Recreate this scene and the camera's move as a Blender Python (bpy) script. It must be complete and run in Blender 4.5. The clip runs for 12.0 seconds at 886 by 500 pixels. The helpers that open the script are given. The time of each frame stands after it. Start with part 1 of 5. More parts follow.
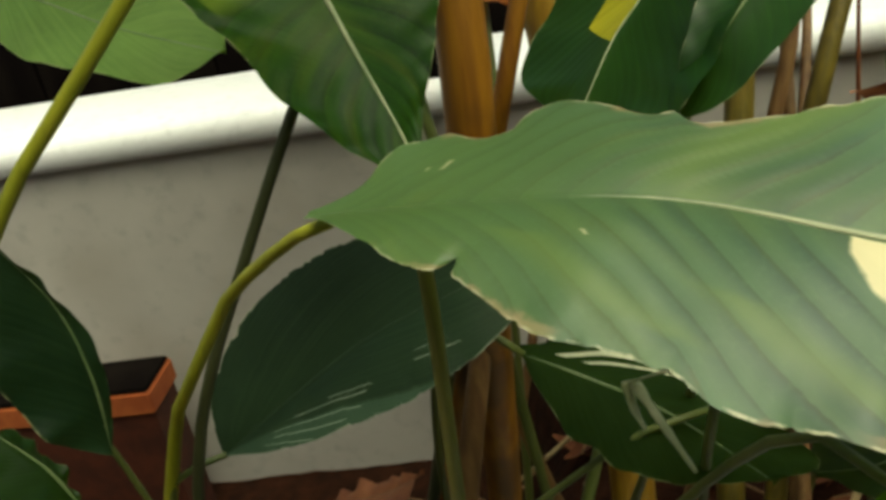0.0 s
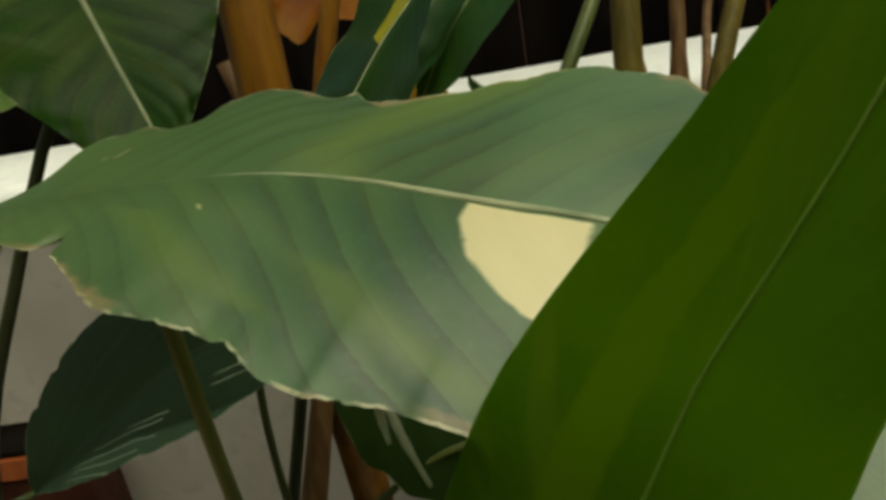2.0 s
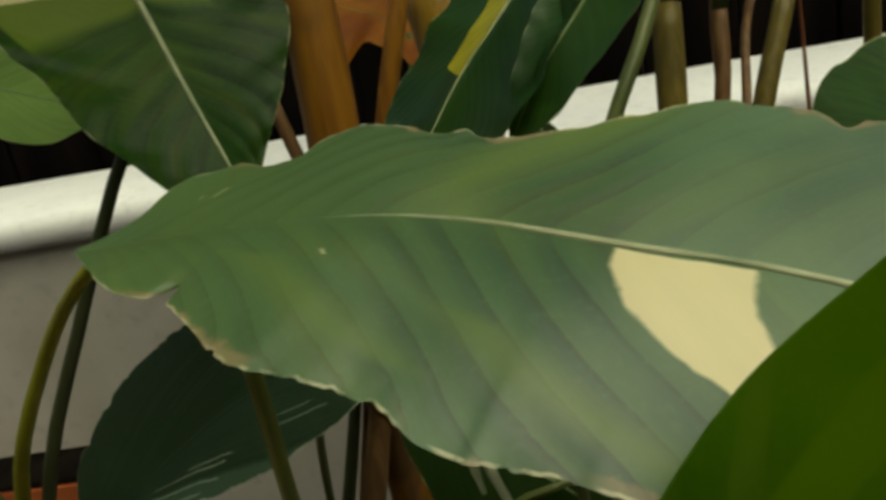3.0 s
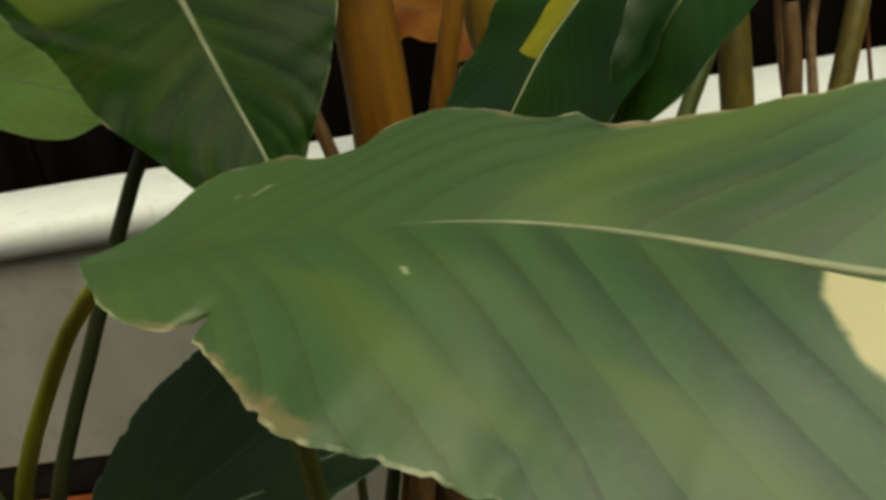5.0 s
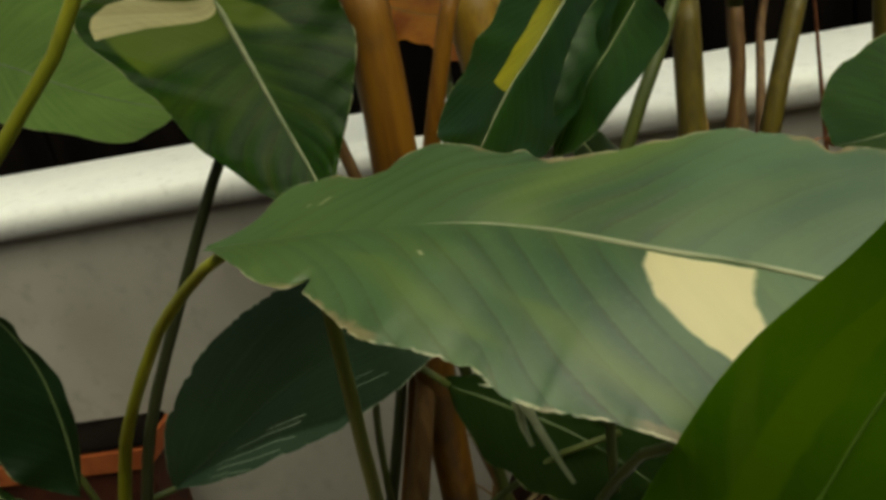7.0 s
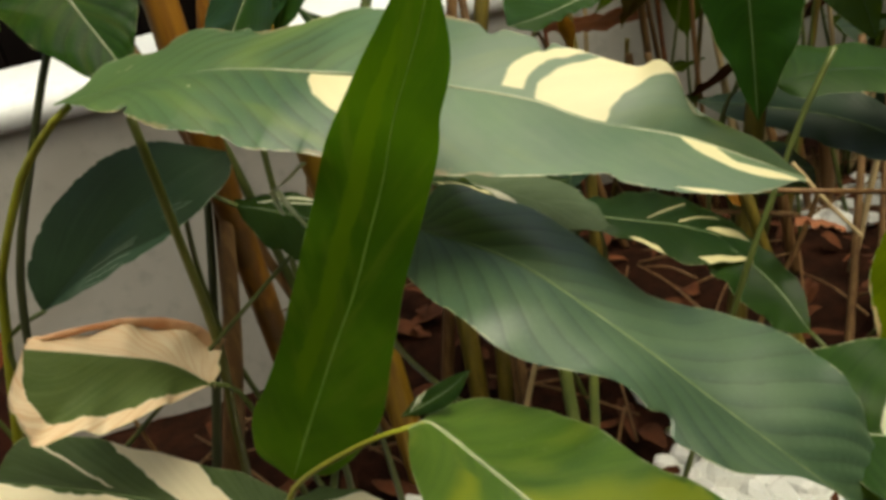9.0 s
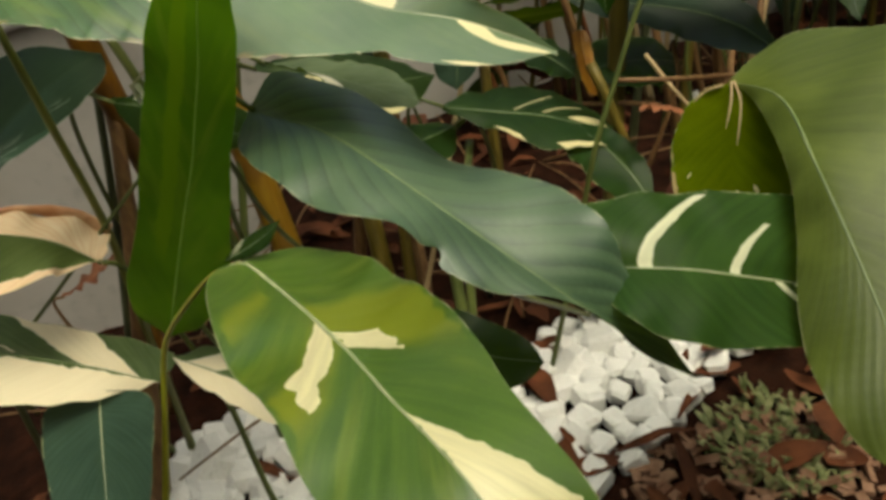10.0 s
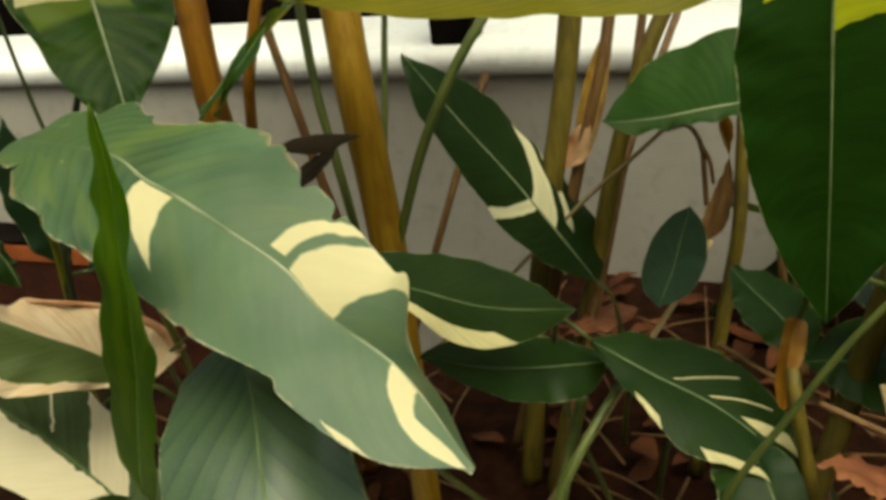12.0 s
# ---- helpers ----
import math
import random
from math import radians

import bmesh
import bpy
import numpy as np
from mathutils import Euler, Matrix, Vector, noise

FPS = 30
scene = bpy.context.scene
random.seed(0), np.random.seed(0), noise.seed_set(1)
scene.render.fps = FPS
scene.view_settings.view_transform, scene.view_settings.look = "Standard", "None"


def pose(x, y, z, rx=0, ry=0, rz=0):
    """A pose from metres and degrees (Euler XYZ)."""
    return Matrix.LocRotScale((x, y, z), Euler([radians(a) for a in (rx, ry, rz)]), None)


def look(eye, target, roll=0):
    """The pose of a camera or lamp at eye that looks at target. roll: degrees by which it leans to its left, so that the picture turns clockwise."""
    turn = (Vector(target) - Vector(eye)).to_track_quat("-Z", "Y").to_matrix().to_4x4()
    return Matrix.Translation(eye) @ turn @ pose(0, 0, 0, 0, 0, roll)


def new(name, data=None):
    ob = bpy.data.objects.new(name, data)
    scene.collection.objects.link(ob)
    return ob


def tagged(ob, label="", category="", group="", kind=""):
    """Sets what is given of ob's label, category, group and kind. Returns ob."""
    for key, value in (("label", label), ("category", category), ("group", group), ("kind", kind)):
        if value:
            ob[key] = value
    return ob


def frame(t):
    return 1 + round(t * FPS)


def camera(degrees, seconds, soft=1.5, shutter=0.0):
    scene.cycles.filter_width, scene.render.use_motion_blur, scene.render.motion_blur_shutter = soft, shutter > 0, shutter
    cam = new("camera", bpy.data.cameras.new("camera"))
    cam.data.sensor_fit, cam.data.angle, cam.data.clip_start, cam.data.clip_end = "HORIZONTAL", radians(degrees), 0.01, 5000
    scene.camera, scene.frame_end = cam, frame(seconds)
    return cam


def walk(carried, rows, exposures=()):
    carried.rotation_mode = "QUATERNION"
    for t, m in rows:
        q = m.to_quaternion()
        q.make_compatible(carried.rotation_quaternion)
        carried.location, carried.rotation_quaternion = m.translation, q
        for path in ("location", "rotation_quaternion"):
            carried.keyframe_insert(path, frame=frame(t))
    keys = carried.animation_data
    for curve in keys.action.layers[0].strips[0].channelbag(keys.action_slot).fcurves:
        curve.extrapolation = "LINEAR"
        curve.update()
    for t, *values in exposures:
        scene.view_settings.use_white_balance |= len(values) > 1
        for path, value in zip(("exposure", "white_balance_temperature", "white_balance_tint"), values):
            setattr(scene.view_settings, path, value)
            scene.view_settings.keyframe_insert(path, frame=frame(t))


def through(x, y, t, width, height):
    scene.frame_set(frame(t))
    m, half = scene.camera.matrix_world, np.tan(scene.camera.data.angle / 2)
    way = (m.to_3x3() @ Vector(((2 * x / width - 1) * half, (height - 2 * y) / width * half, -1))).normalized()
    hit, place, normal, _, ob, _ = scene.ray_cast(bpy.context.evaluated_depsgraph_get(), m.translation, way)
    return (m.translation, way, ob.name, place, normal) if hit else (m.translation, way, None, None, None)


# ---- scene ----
# ---------------- camera ----------------
cam = camera(60.0, 12.0, soft=3.7)
PATH = [
    (0, pose(-0.0140, 0.0632, 0.8036, 65.06, 8.90, 1.43)),
    (0.5, pose(0.0224, 0.0693, 0.7749, 64.12, 9.15, -0.57)),
    (1, pose(0.0597, 0.0630, 0.7675, 66.08, 8.74, -0.72)),
    (1.5, pose(0.0945, 0.0627, 0.7636, 68.11, 10.00, 0.84)),
    (2, pose(0.0818, 0.0707, 0.7611, 69.38, 9.72, 0.82)),
    (2.5, pose(0.0680, 0.0791, 0.7667, 70.77, 10.36, 1.34)),
    (3, pose(0.0505, 0.0832, 0.7678, 71.22, 10.04, 1.37)),
    (3.5, pose(0.0455, 0.0929, 0.7617, 71.68, 10.49, 1.87)),
    (5.5, pose(0.0224, 0.1358, 0.7569, 72.07, 9.77, 3.38)),
    (6, pose(0.0181, 0.1184, 0.7598, 71.76, 9.30, 2.58)),
    (6.5, pose(0.0155, 0.0718, 0.7845, 70.15, 9.91, 2.27)),
    (7, pose(0.0385, 0.0328, 0.7962, 69.59, 10.36, 2.34)),
    (7.5, pose(0.0550, -0.0102, 0.7870, 68.41, 10.57, -0.40)),
    (9.5, pose(0.1103, -0.2648, 0.8200, 57.64, 11.21, -14.59)),
    (10, pose(0.1606, -0.3129, 0.8065, 54.53, 11.69, -15.16)),
    (10.5, pose(0.2063, -0.3190, 0.8168, 53.61, 10.87, -13.01)),
    (11, pose(0.3123, -0.2218, 0.8314, 58.98, 8.37, -4.20)),
    (11.3, pose(0.3655, -0.1227, 0.8512, 60.80, 5.91, 6.26)),
    (11.6, pose(0.3841, -0.1014, 0.8499, 61.59, 5.31, 12.18)),
    (12, pose(0.4262, -0.1061, 0.8658, 62.70, 6.59, 19.33)),
]

walk(cam, PATH, [(0, 1.0, 7400, -15), (0.5, 0.7, 7600, -14), (1.0, 0.55, 7700, -14), (1.5, 0.42, 7600, -15), (2.0, 0.38, 7700, -14), (3.7, 0.25, 7700, -14), (5.3, 0.35, 7700, -14), (7.7, 0.25, 7700, -14), (9.3, 1.2, 7300, -4), (10.0, 1.2, 7300, -4), (10.5, 0.87, 7700, -9), (11.0, 0.9, 7800, -10), (12, 1.0, 7700, -12)])

# ---------------- light ----------------
SUN_ELEV, SUN_TURN = 66, 138
world = bpy.data.worlds.new("overcast_sky")
scene.world = world
world.use_nodes = True
wn = world.node_tree.nodes
wn.clear()
sky = wn.new("ShaderNodeTexSky")
sky.sky_type = "NISHITA"
sky.sun_disc = False
sky.sun_elevation = radians(SUN_ELEV)
sky.sun_rotation = radians(SUN_TURN)
sky.air_density, sky.dust_density = 0.8, 7.0
bg = wn.new("ShaderNodeBackground")
bg.inputs["Strength"].default_value = 0.10
wo = wn.new("ShaderNodeOutputWorld")
world.node_tree.links.new(sky.outputs[0], bg.inputs[0])
world.node_tree.links.new(bg.outputs[0], wo.inputs[0])
sun_data = bpy.data.lights.new("sun", "SUN")
sun_data.energy = 1.1
sun_data.angle = radians(55)
sun_data.color = (1.0, 0.96, 0.90)
sun = new("sun", sun_data)
sun_way = Vector((math.sin(radians(SUN_TURN)) * math.cos(radians(SUN_ELEV)), math.cos(radians(SUN_TURN)) * math.cos(radians(SUN_ELEV)), math.sin(radians(SUN_ELEV))))
sun.matrix_world = look(sun_way * 10, (0, 0, 0))


# ---------------- materials ----------------
class Nodes:
    """A short way to write a node material."""

    def __init__(self, name):
        self.mat = bpy.data.materials.new(name)
        self.mat.use_nodes = True
        self.tree = self.mat.node_tree
        self.tree.nodes.clear()

    def put(self, kind, **sets):
        n = self.tree.nodes.new(kind)
        for key, value in sets.items():
            if key in ("operation", "blend_type", "data_type", "feature", "distance"):
                if key == "operation":
                    n.operation = value
                elif key == "blend_type":
                    n.blend_type = value
                elif key == "data_type":
                    n.data_type = value
                elif key == "feature":
                    n.feature = value
                else:
                    n.distance = value
        return n

    def link(self, a, b):
        self.tree.links.new(a, b)

    def feed(self, socket, value):
        if isinstance(value, (int, float)):
            socket.default_value = value
        elif isinstance(value, tuple):
            socket.default_value = (*value, 1.0) if len(value) == 3 else value
        else:
            self.link(value, socket)

    def math(self, op, a, b=0.0, c=0.0):
        n = self.put("ShaderNodeMath", operation=op)
        self.feed(n.inputs[0], a)
        self.feed(n.inputs[1], b)
        self.feed(n.inputs[2], c)
        return n.outputs[0]

    def ramp(self, x, lo, hi):
        n = self.put("ShaderNodeMapRange")
        n.interpolation_type = "SMOOTHSTEP"
        self.feed(n.inputs[0], x)
        self.feed(n.inputs[1], lo)
        self.feed(n.inputs[2], hi)
        return n.outputs[0]

    def mix(self, fac, a, b):
        n = self.put("ShaderNodeMix", data_type="RGBA")
        self.feed(n.inputs[0], fac)
        self.feed(n.inputs[6], a)
        self.feed(n.inputs[7], b)
        return n.outputs[2]

    def noise(self, vector, scale, detail=3.0, rough=0.55):
        n = self.put("ShaderNodeTexNoise")
        if vector is not None:
            self.link(vector, n.inputs["Vector"])
        n.inputs["Scale"].default_value = scale
        n.inputs["Detail"].default_value = detail
        n.inputs["Roughness"].default_value = rough
        return n.outputs[0]

    def xyz(self, x, y, z):
        n = self.put("ShaderNodeCombineXYZ")
        self.feed(n.inputs[0], x)
        self.feed(n.inputs[1], y)
        self.feed(n.inputs[2], z)
        return n.outputs[0]

    def bump(self, height, strength, dist):
        n = self.put("ShaderNodeBump")
        n.inputs["Strength"].default_value = strength
        n.inputs["Distance"].default_value = dist
        self.link(height, n.inputs["Height"])
        return n.outputs[0]

    def surface(self, color, rough=0.5, normal=None, spec=0.5, metal=0.0, through=0.0, glow=None):
        p = self.put("ShaderNodeBsdfPrincipled")
        self.feed(p.inputs["Base Color"], color)
        self.feed(p.inputs["Roughness"], rough)
        self.feed(p.inputs["Specular IOR Level"], spec)
        p.inputs["Metallic"].default_value = metal
        if spec < 0.08:
            p.inputs["IOR"].default_value = 1.1
        if normal is not None:
            self.link(normal, p.inputs["Normal"])
        out = self.put("ShaderNodeOutputMaterial")
        last = p.outputs[0]
        if through:
            tr = self.put("ShaderNodeBsdfTranslucent")
            self.feed(tr.inputs[0], glow if glow is not None else color)
            if normal is not None:
                self.link(normal, tr.inputs["Normal"])
            m = self.put("ShaderNodeMixShader")
            m.inputs[0].default_value = through
            self.link(last, m.inputs[1])
            self.link(tr.outputs[0], m.inputs[2])
            last = m.outputs[0]
        self.link(last, out.inputs[0])
        return self.mat


CREAM = (0.62, 0.56, 0.30)


def leaf_material(name, dark, light, veins=34, slope=0.32, power=0.8, patches=(), cream=CREAM, through=0.25, rough=0.42,
                  rim=(0.30, 0.32, 0.16), yellow=0.0, pleat=0.08, specks=0.0, dry=0.0, wild=0.012, mottle=1.0, lines=0.3, vein=None, spec=0.11, halo=(), halo_tone=(0.26, 0.28, 0.02), calm=False, cloud=0.35, young=0.0, cream2=None, shine=(0.22, 0.34, 0.012), crease_shade=0.0, grey_sheen=0.0):
    """A leaf blade: the side veins run from the midrib towards the tip; patches are (start, end, inner, outer, side)."""
    k = Nodes(name)
    uv = k.put("ShaderNodeTexCoord").outputs["UV"]
    obj = k.put("ShaderNodeTexCoord").outputs["Object"]
    sep = k.put("ShaderNodeSeparateXYZ")
    k.link(uv, sep.inputs[0])
    u = sep.outputs[0]
    s = k.math("SUBTRACT", k.math("MULTIPLY", sep.outputs[1], 2.0), 1.0)
    a = k.math("ABSOLUTE", s)
    wob = k.noise(obj, 28.0, 2.0)
    bend = k.math("POWER", a, power)
    if isinstance(slope, tuple):
        side_slope = k.math("ADD", slope[1], k.math("MULTIPLY", k.math("GREATER_THAN", s, 0.0), slope[0] - slope[1]))
    else:
        side_slope = slope
    w = k.math("SUBTRACT", u, k.math("MULTIPLY", bend, side_slope))
    wv = k.math("ADD", w, k.math("MULTIPLY", k.math("SUBTRACT", wob, 0.5), 0.02))
    if vein:
        vs = k.math("ADD", vein[1], k.math("MULTIPLY", k.math("GREATER_THAN", s, 0.0), vein[0] - vein[1]))
        wr = k.math("ADD", k.math("SUBTRACT", u, k.math("MULTIPLY", k.math("POWER", a, vein[2]), vs)), k.math("MULTIPLY", k.math("SUBTRACT", wob, 0.5), 0.012))
    else:
        wr = wv
    wave = k.math("SINE", k.math("MULTIPLY", wr, 6.283 * veins))
    fine = k.math("SINE", k.math("MULTIPLY", wr, 6.283 * veins * 5.3))
    streak = k.noise(k.xyz(k.math("MULTIPLY", wr, 46.0), k.math("MULTIPLY", s, 1.3), 0.0), 1.0, 4.0)
    blot = k.noise(obj, 14.0, 3.0)
    if calm:
        settle = k.ramp(k.math("ADD", u, k.math("MULTIPLY", k.math("SUBTRACT", blot, 0.5), 0.15)), 0.52, 0.36)
        lines = k.math("MULTIPLY", k.math("ADD", 0.12, k.math("MULTIPLY", settle, 0.88)), lines)
    col = k.mix(k.math("MULTIPLY", k.ramp(streak, 0.3, 0.72), mottle), dark, light)
    uneven = k.ramp(k.noise(k.xyz(k.math("MULTIPLY", wr, 7.0), k.math("MULTIPLY", s, 0.8), 8.3), 1.0, 2.0), 0.3, 0.7)
    # Vein lines and pleat shading put into the colour: panels darken towards each groove.
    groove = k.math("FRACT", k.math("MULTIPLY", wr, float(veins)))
    fold_shade = k.math("MULTIPLY", k.ramp(groove, 0.25, 0.97), k.ramp(groove, 1.0, 0.975))
    col = k.mix(k.math("MULTIPLY", k.math("MULTIPLY", fold_shade, k.math("ADD", 0.35, k.math("MULTIPLY", uneven, 0.65))), lines), col, (0.5 * dark[0], 0.6 * dark[1], 0.85 * dark[2]))
    # Thin dark shade of the crease, put into the colour along each groove.
    if crease_shade:
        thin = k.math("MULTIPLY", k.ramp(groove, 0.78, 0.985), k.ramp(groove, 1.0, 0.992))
        thin = k.math("MULTIPLY", thin, k.math("MULTIPLY", k.ramp(a, 0.03, 0.15), crease_shade))
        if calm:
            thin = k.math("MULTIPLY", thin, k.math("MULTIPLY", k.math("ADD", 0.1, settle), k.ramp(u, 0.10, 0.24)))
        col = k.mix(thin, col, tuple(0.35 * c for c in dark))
    if young:
        col = k.mix(k.math("MULTIPLY", k.ramp(k.math("ADD", u, k.math("MULTIPLY", k.math("SUBTRACT", blot, 0.5), 0.25)), 0.42, 0.06), young), col, (0.110, 0.185, 0.022))
    # Pale sheen of reflected sky put into the colour past the leaf's middle.
    if grey_sheen:
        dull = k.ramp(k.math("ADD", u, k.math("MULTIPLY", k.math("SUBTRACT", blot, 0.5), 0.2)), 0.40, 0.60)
        sheen_tones = k.mix(k.ramp(k.noise(obj, 26.0, 4.0), 0.32, 0.68), (0.125, 0.185, 0.120), (0.205, 0.250, 0.180))
        col = k.mix(k.math("MULTIPLY", dull, k.math("MULTIPLY", grey_sheen, k.math("ADD", 0.75, k.math("MULTIPLY", streak, 0.5)))), col, sheen_tones)
    col = k.mix(k.math("MULTIPLY", k.ramp(fine, 0.2, 1.0), 0.10), col, tuple(0.6 * c for c in dark))
    col = k.mix(k.math("MULTIPLY", k.ramp(k.noise(obj, 420.0, 2.0), 0.5, 0.75), 0.18), col, tuple(1.5 * c for c in light))
    mid = tuple(min(1.0, 1.6 * c) for c in light)
    col = k.mix(k.math("MULTIPLY", k.ramp(blot, 0.45, 0.75), cloud), col, mid)
    if yellow:
        col = k.mix(k.math("MULTIPLY", k.ramp(k.noise(k.xyz(k.math("MULTIPLY", wr, 15.0), k.math("MULTIPLY", s, 1.0), 3.7), 1.0, 3.0), 0.50, 0.70), yellow), col, (0.28, 0.33, 0.04))
    def area(spots, blur):
        """How far a place lies inside one of the patches."""
        mask = None
        edge = k.math("ADD", wv, k.math("MULTIPLY", k.math("SUBTRACT", k.noise(obj, 90.0 if wild < 0.03 else 40.0, 3.0), 0.5), wild))
        for w0, w1, a0, a1, side, *taper in spots:
            hi = k.math("ADD", edge, k.math("MULTIPLY", bend, taper[0])) if taper else edge
            m = k.math("MULTIPLY", k.ramp(edge, w0 - blur, w0 + blur), k.ramp(hi, w1 + blur, w1 - blur))
            af = k.math("ADD", a, k.math("MULTIPLY", k.math("SUBTRACT", k.noise(obj, 70.0, 2.0), 0.5), 4 * wild))
            m = k.math("MULTIPLY", m, k.math("MULTIPLY", k.ramp(af, a0 - 2 * blur - 0.001, a0), k.ramp(af, a1 + 2 * blur + 0.001, a1) if a1 < 1 else 1.0))
            m = k.math("MULTIPLY", m, k.math("GREATER_THAN" if side > 0 else "LESS_THAN", s, 0.0))
            mask = m if mask is None else k.math("MAXIMUM", mask, m)
        return mask

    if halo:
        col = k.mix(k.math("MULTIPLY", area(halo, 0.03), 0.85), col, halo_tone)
    mask = area(patches, 0.0025) if patches else None
    if mask is not None:
        tone = cream2 or tuple(0.8 * c for c in cream)
        col = k.mix(mask, col, k.mix(k.ramp(streak, 0.35, 0.65), tone, cream))
    if specks:
        v = k.put("ShaderNodeTexVoronoi")
        v.inputs["Scale"].default_value = 130.0
        k.link(obj, v.inputs["Vector"])
        dots = k.math("MULTIPLY", k.math("LESS_THAN", v.outputs["Distance"], 0.16), k.math("GREATER_THAN", k.noise(obj, 9.0, 1.0), 0.58))
        col = k.mix(k.math("MULTIPLY", dots, specks), col, (0.5, 0.5, 0.42))
    if dry:
        worn = k.math("MULTIPLY", k.ramp(k.math("ADD", a, k.math("MULTIPLY", k.math("SUBTRACT", k.noise(obj, 60.0, 4.0), 0.5), 0.32)), 0.955, 0.995), dry)
        worn = k.math("MULTIPLY", worn, k.ramp(k.noise(obj, 24.0, 2.0), 0.46, 0.58))
        col = k.mix(worn, col, (0.36, 0.24, 0.13))
    col = k.mix(k.math("MULTIPLY", k.math("GREATER_THAN", a, 0.985), k.math("MULTIPLY", k.ramp(k.noise(obj, 110.0, 3.0), 0.42, 0.6), 0.85)), col, rim)
    glow = k.mix(0.75, col, shine)
    if mask is not None:
        glow = k.mix(mask, glow, cream)
    h = k.math("ADD", k.math("MULTIPLY", wave, 0.5), k.math("MULTIPLY", fine, 0.06))
    h = k.math("ADD", h, k.math("MULTIPLY", k.noise(obj, 60.0, 4.0), 0.5))
    nor = k.bump(h, pleat, 0.0012)
    r = k.math("ADD", rough, k.math("MULTIPLY", k.math("SUBTRACT", blot, 0.5), 0.25))
    return k.surface(col, r, nor, spec, through=through, glow=glow)


def plain_material(name, c1, c2, scale=20.0, rough=0.6, bump=0.3, dist=0.002, stretch=(1, 1, 1), spec=0.4, through=0.0, spots=None):
    k = Nodes(name)
    obj = k.put("ShaderNodeTexCoord").outputs["Object"]
    mp = k.put("ShaderNodeMapping")
    mp.inputs["Scale"].default_value = stretch
    k.link(obj, mp.inputs[0])
    n1 = k.noise(mp.outputs[0], scale, 5.0)
    n2 = k.noise(mp.outputs[0], scale * 6.0, 4.0)
    col = k.mix(k.ramp(n1, 0.3, 0.7), c1, c2)
    col = k.mix(k.math("MULTIPLY", k.ramp(n2, 0.5, 0.8), 0.4), col, tuple(0.6 * c for c in c1))
    if spots:
        col = k.mix(k.math("MULTIPLY", k.ramp(k.noise(obj, scale * 0.35, 3.0), 0.56, 0.68), 0.8), col, spots)
    nor = k.bump(k.math("ADD", n1, k.math("MULTIPLY", n2, 0.5)), bump, dist)
    return k.surface(col, rough, nor, spec, through=through)


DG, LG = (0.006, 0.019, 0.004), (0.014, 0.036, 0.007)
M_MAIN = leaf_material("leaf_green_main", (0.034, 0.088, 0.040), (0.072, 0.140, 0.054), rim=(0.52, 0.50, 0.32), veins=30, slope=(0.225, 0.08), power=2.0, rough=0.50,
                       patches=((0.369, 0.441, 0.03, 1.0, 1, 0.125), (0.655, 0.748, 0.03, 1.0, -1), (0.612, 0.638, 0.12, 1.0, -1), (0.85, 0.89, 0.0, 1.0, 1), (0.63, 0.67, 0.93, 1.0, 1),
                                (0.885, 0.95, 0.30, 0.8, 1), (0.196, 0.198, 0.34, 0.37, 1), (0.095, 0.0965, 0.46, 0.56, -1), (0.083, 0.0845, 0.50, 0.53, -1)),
                       cream=(0.72, 0.65, 0.38), cream2=(0.68, 0.62, 0.36), yellow=0.10, pleat=0.012, dry=0.6, through=0.22, mottle=0.4, lines=1.4, crease_shade=0.95, vein=(0.165, 0.16, 1.2), spec=0.7, young=0.50, grey_sheen=0.42, calm=True, halo=((0.262, 0.292, 0.0, 1.0, -1, -0.05), (0.13, 0.16, 0.45, 0.8, 1), (0.245, 0.275, 0.55, 0.9, 1)), halo_tone=(0.115, 0.180, 0.036))
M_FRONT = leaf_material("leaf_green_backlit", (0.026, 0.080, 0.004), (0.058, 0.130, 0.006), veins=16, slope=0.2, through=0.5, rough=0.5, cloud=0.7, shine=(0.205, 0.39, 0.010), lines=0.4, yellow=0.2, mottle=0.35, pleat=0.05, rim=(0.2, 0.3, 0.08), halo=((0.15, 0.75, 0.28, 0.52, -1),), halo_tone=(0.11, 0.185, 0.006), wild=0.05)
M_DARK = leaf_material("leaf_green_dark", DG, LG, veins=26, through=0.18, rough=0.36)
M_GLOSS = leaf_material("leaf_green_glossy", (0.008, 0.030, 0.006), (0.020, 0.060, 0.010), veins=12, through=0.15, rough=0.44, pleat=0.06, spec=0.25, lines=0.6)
# Darker copy of the dark leaf green, shade put into its colour.
M_SHADED = leaf_material("leaf_green_shaded", (0.004, 0.014, 0.006), (0.011, 0.027, 0.011), veins=20, through=0.08, rough=0.42, spec=0.15)
M_DARKY = leaf_material("leaf_green_dark_yellow_stripe", (0.007, 0.028, 0.005), (0.018, 0.056, 0.009), veins=26, patches=((-0.3, 0.70, 0.02, 0.44, -1, 0.5),), cream=(0.48, 0.45, 0.03), through=0.25, rough=0.36)
M_A = leaf_material("leaf_green_ribbed", (0.009, 0.032, 0.004), (0.028, 0.080, 0.008), veins=11, slope=0.35, patches=((-0.15, 0.02, 0.02, 0.9, -1),), pleat=0.10, through=0.14, rough=0.36, lines=1.0, crease_shade=0.5, cloud=0.15, yellow=0.08, spec=0.09, mottle=0.45, halo=((-0.5, 0.15, 0.0, 0.8, -1), (-0.5, 0.10, 0.04, 0.5, 1)), halo_tone=(0.115, 0.165, 0.022))
M_PALE = leaf_material("leaf_green_pale", (0.10, 0.18, 0.042), (0.16, 0.26, 0.066), veins=20, through=0.3, rough=0.45, specks=0.0)
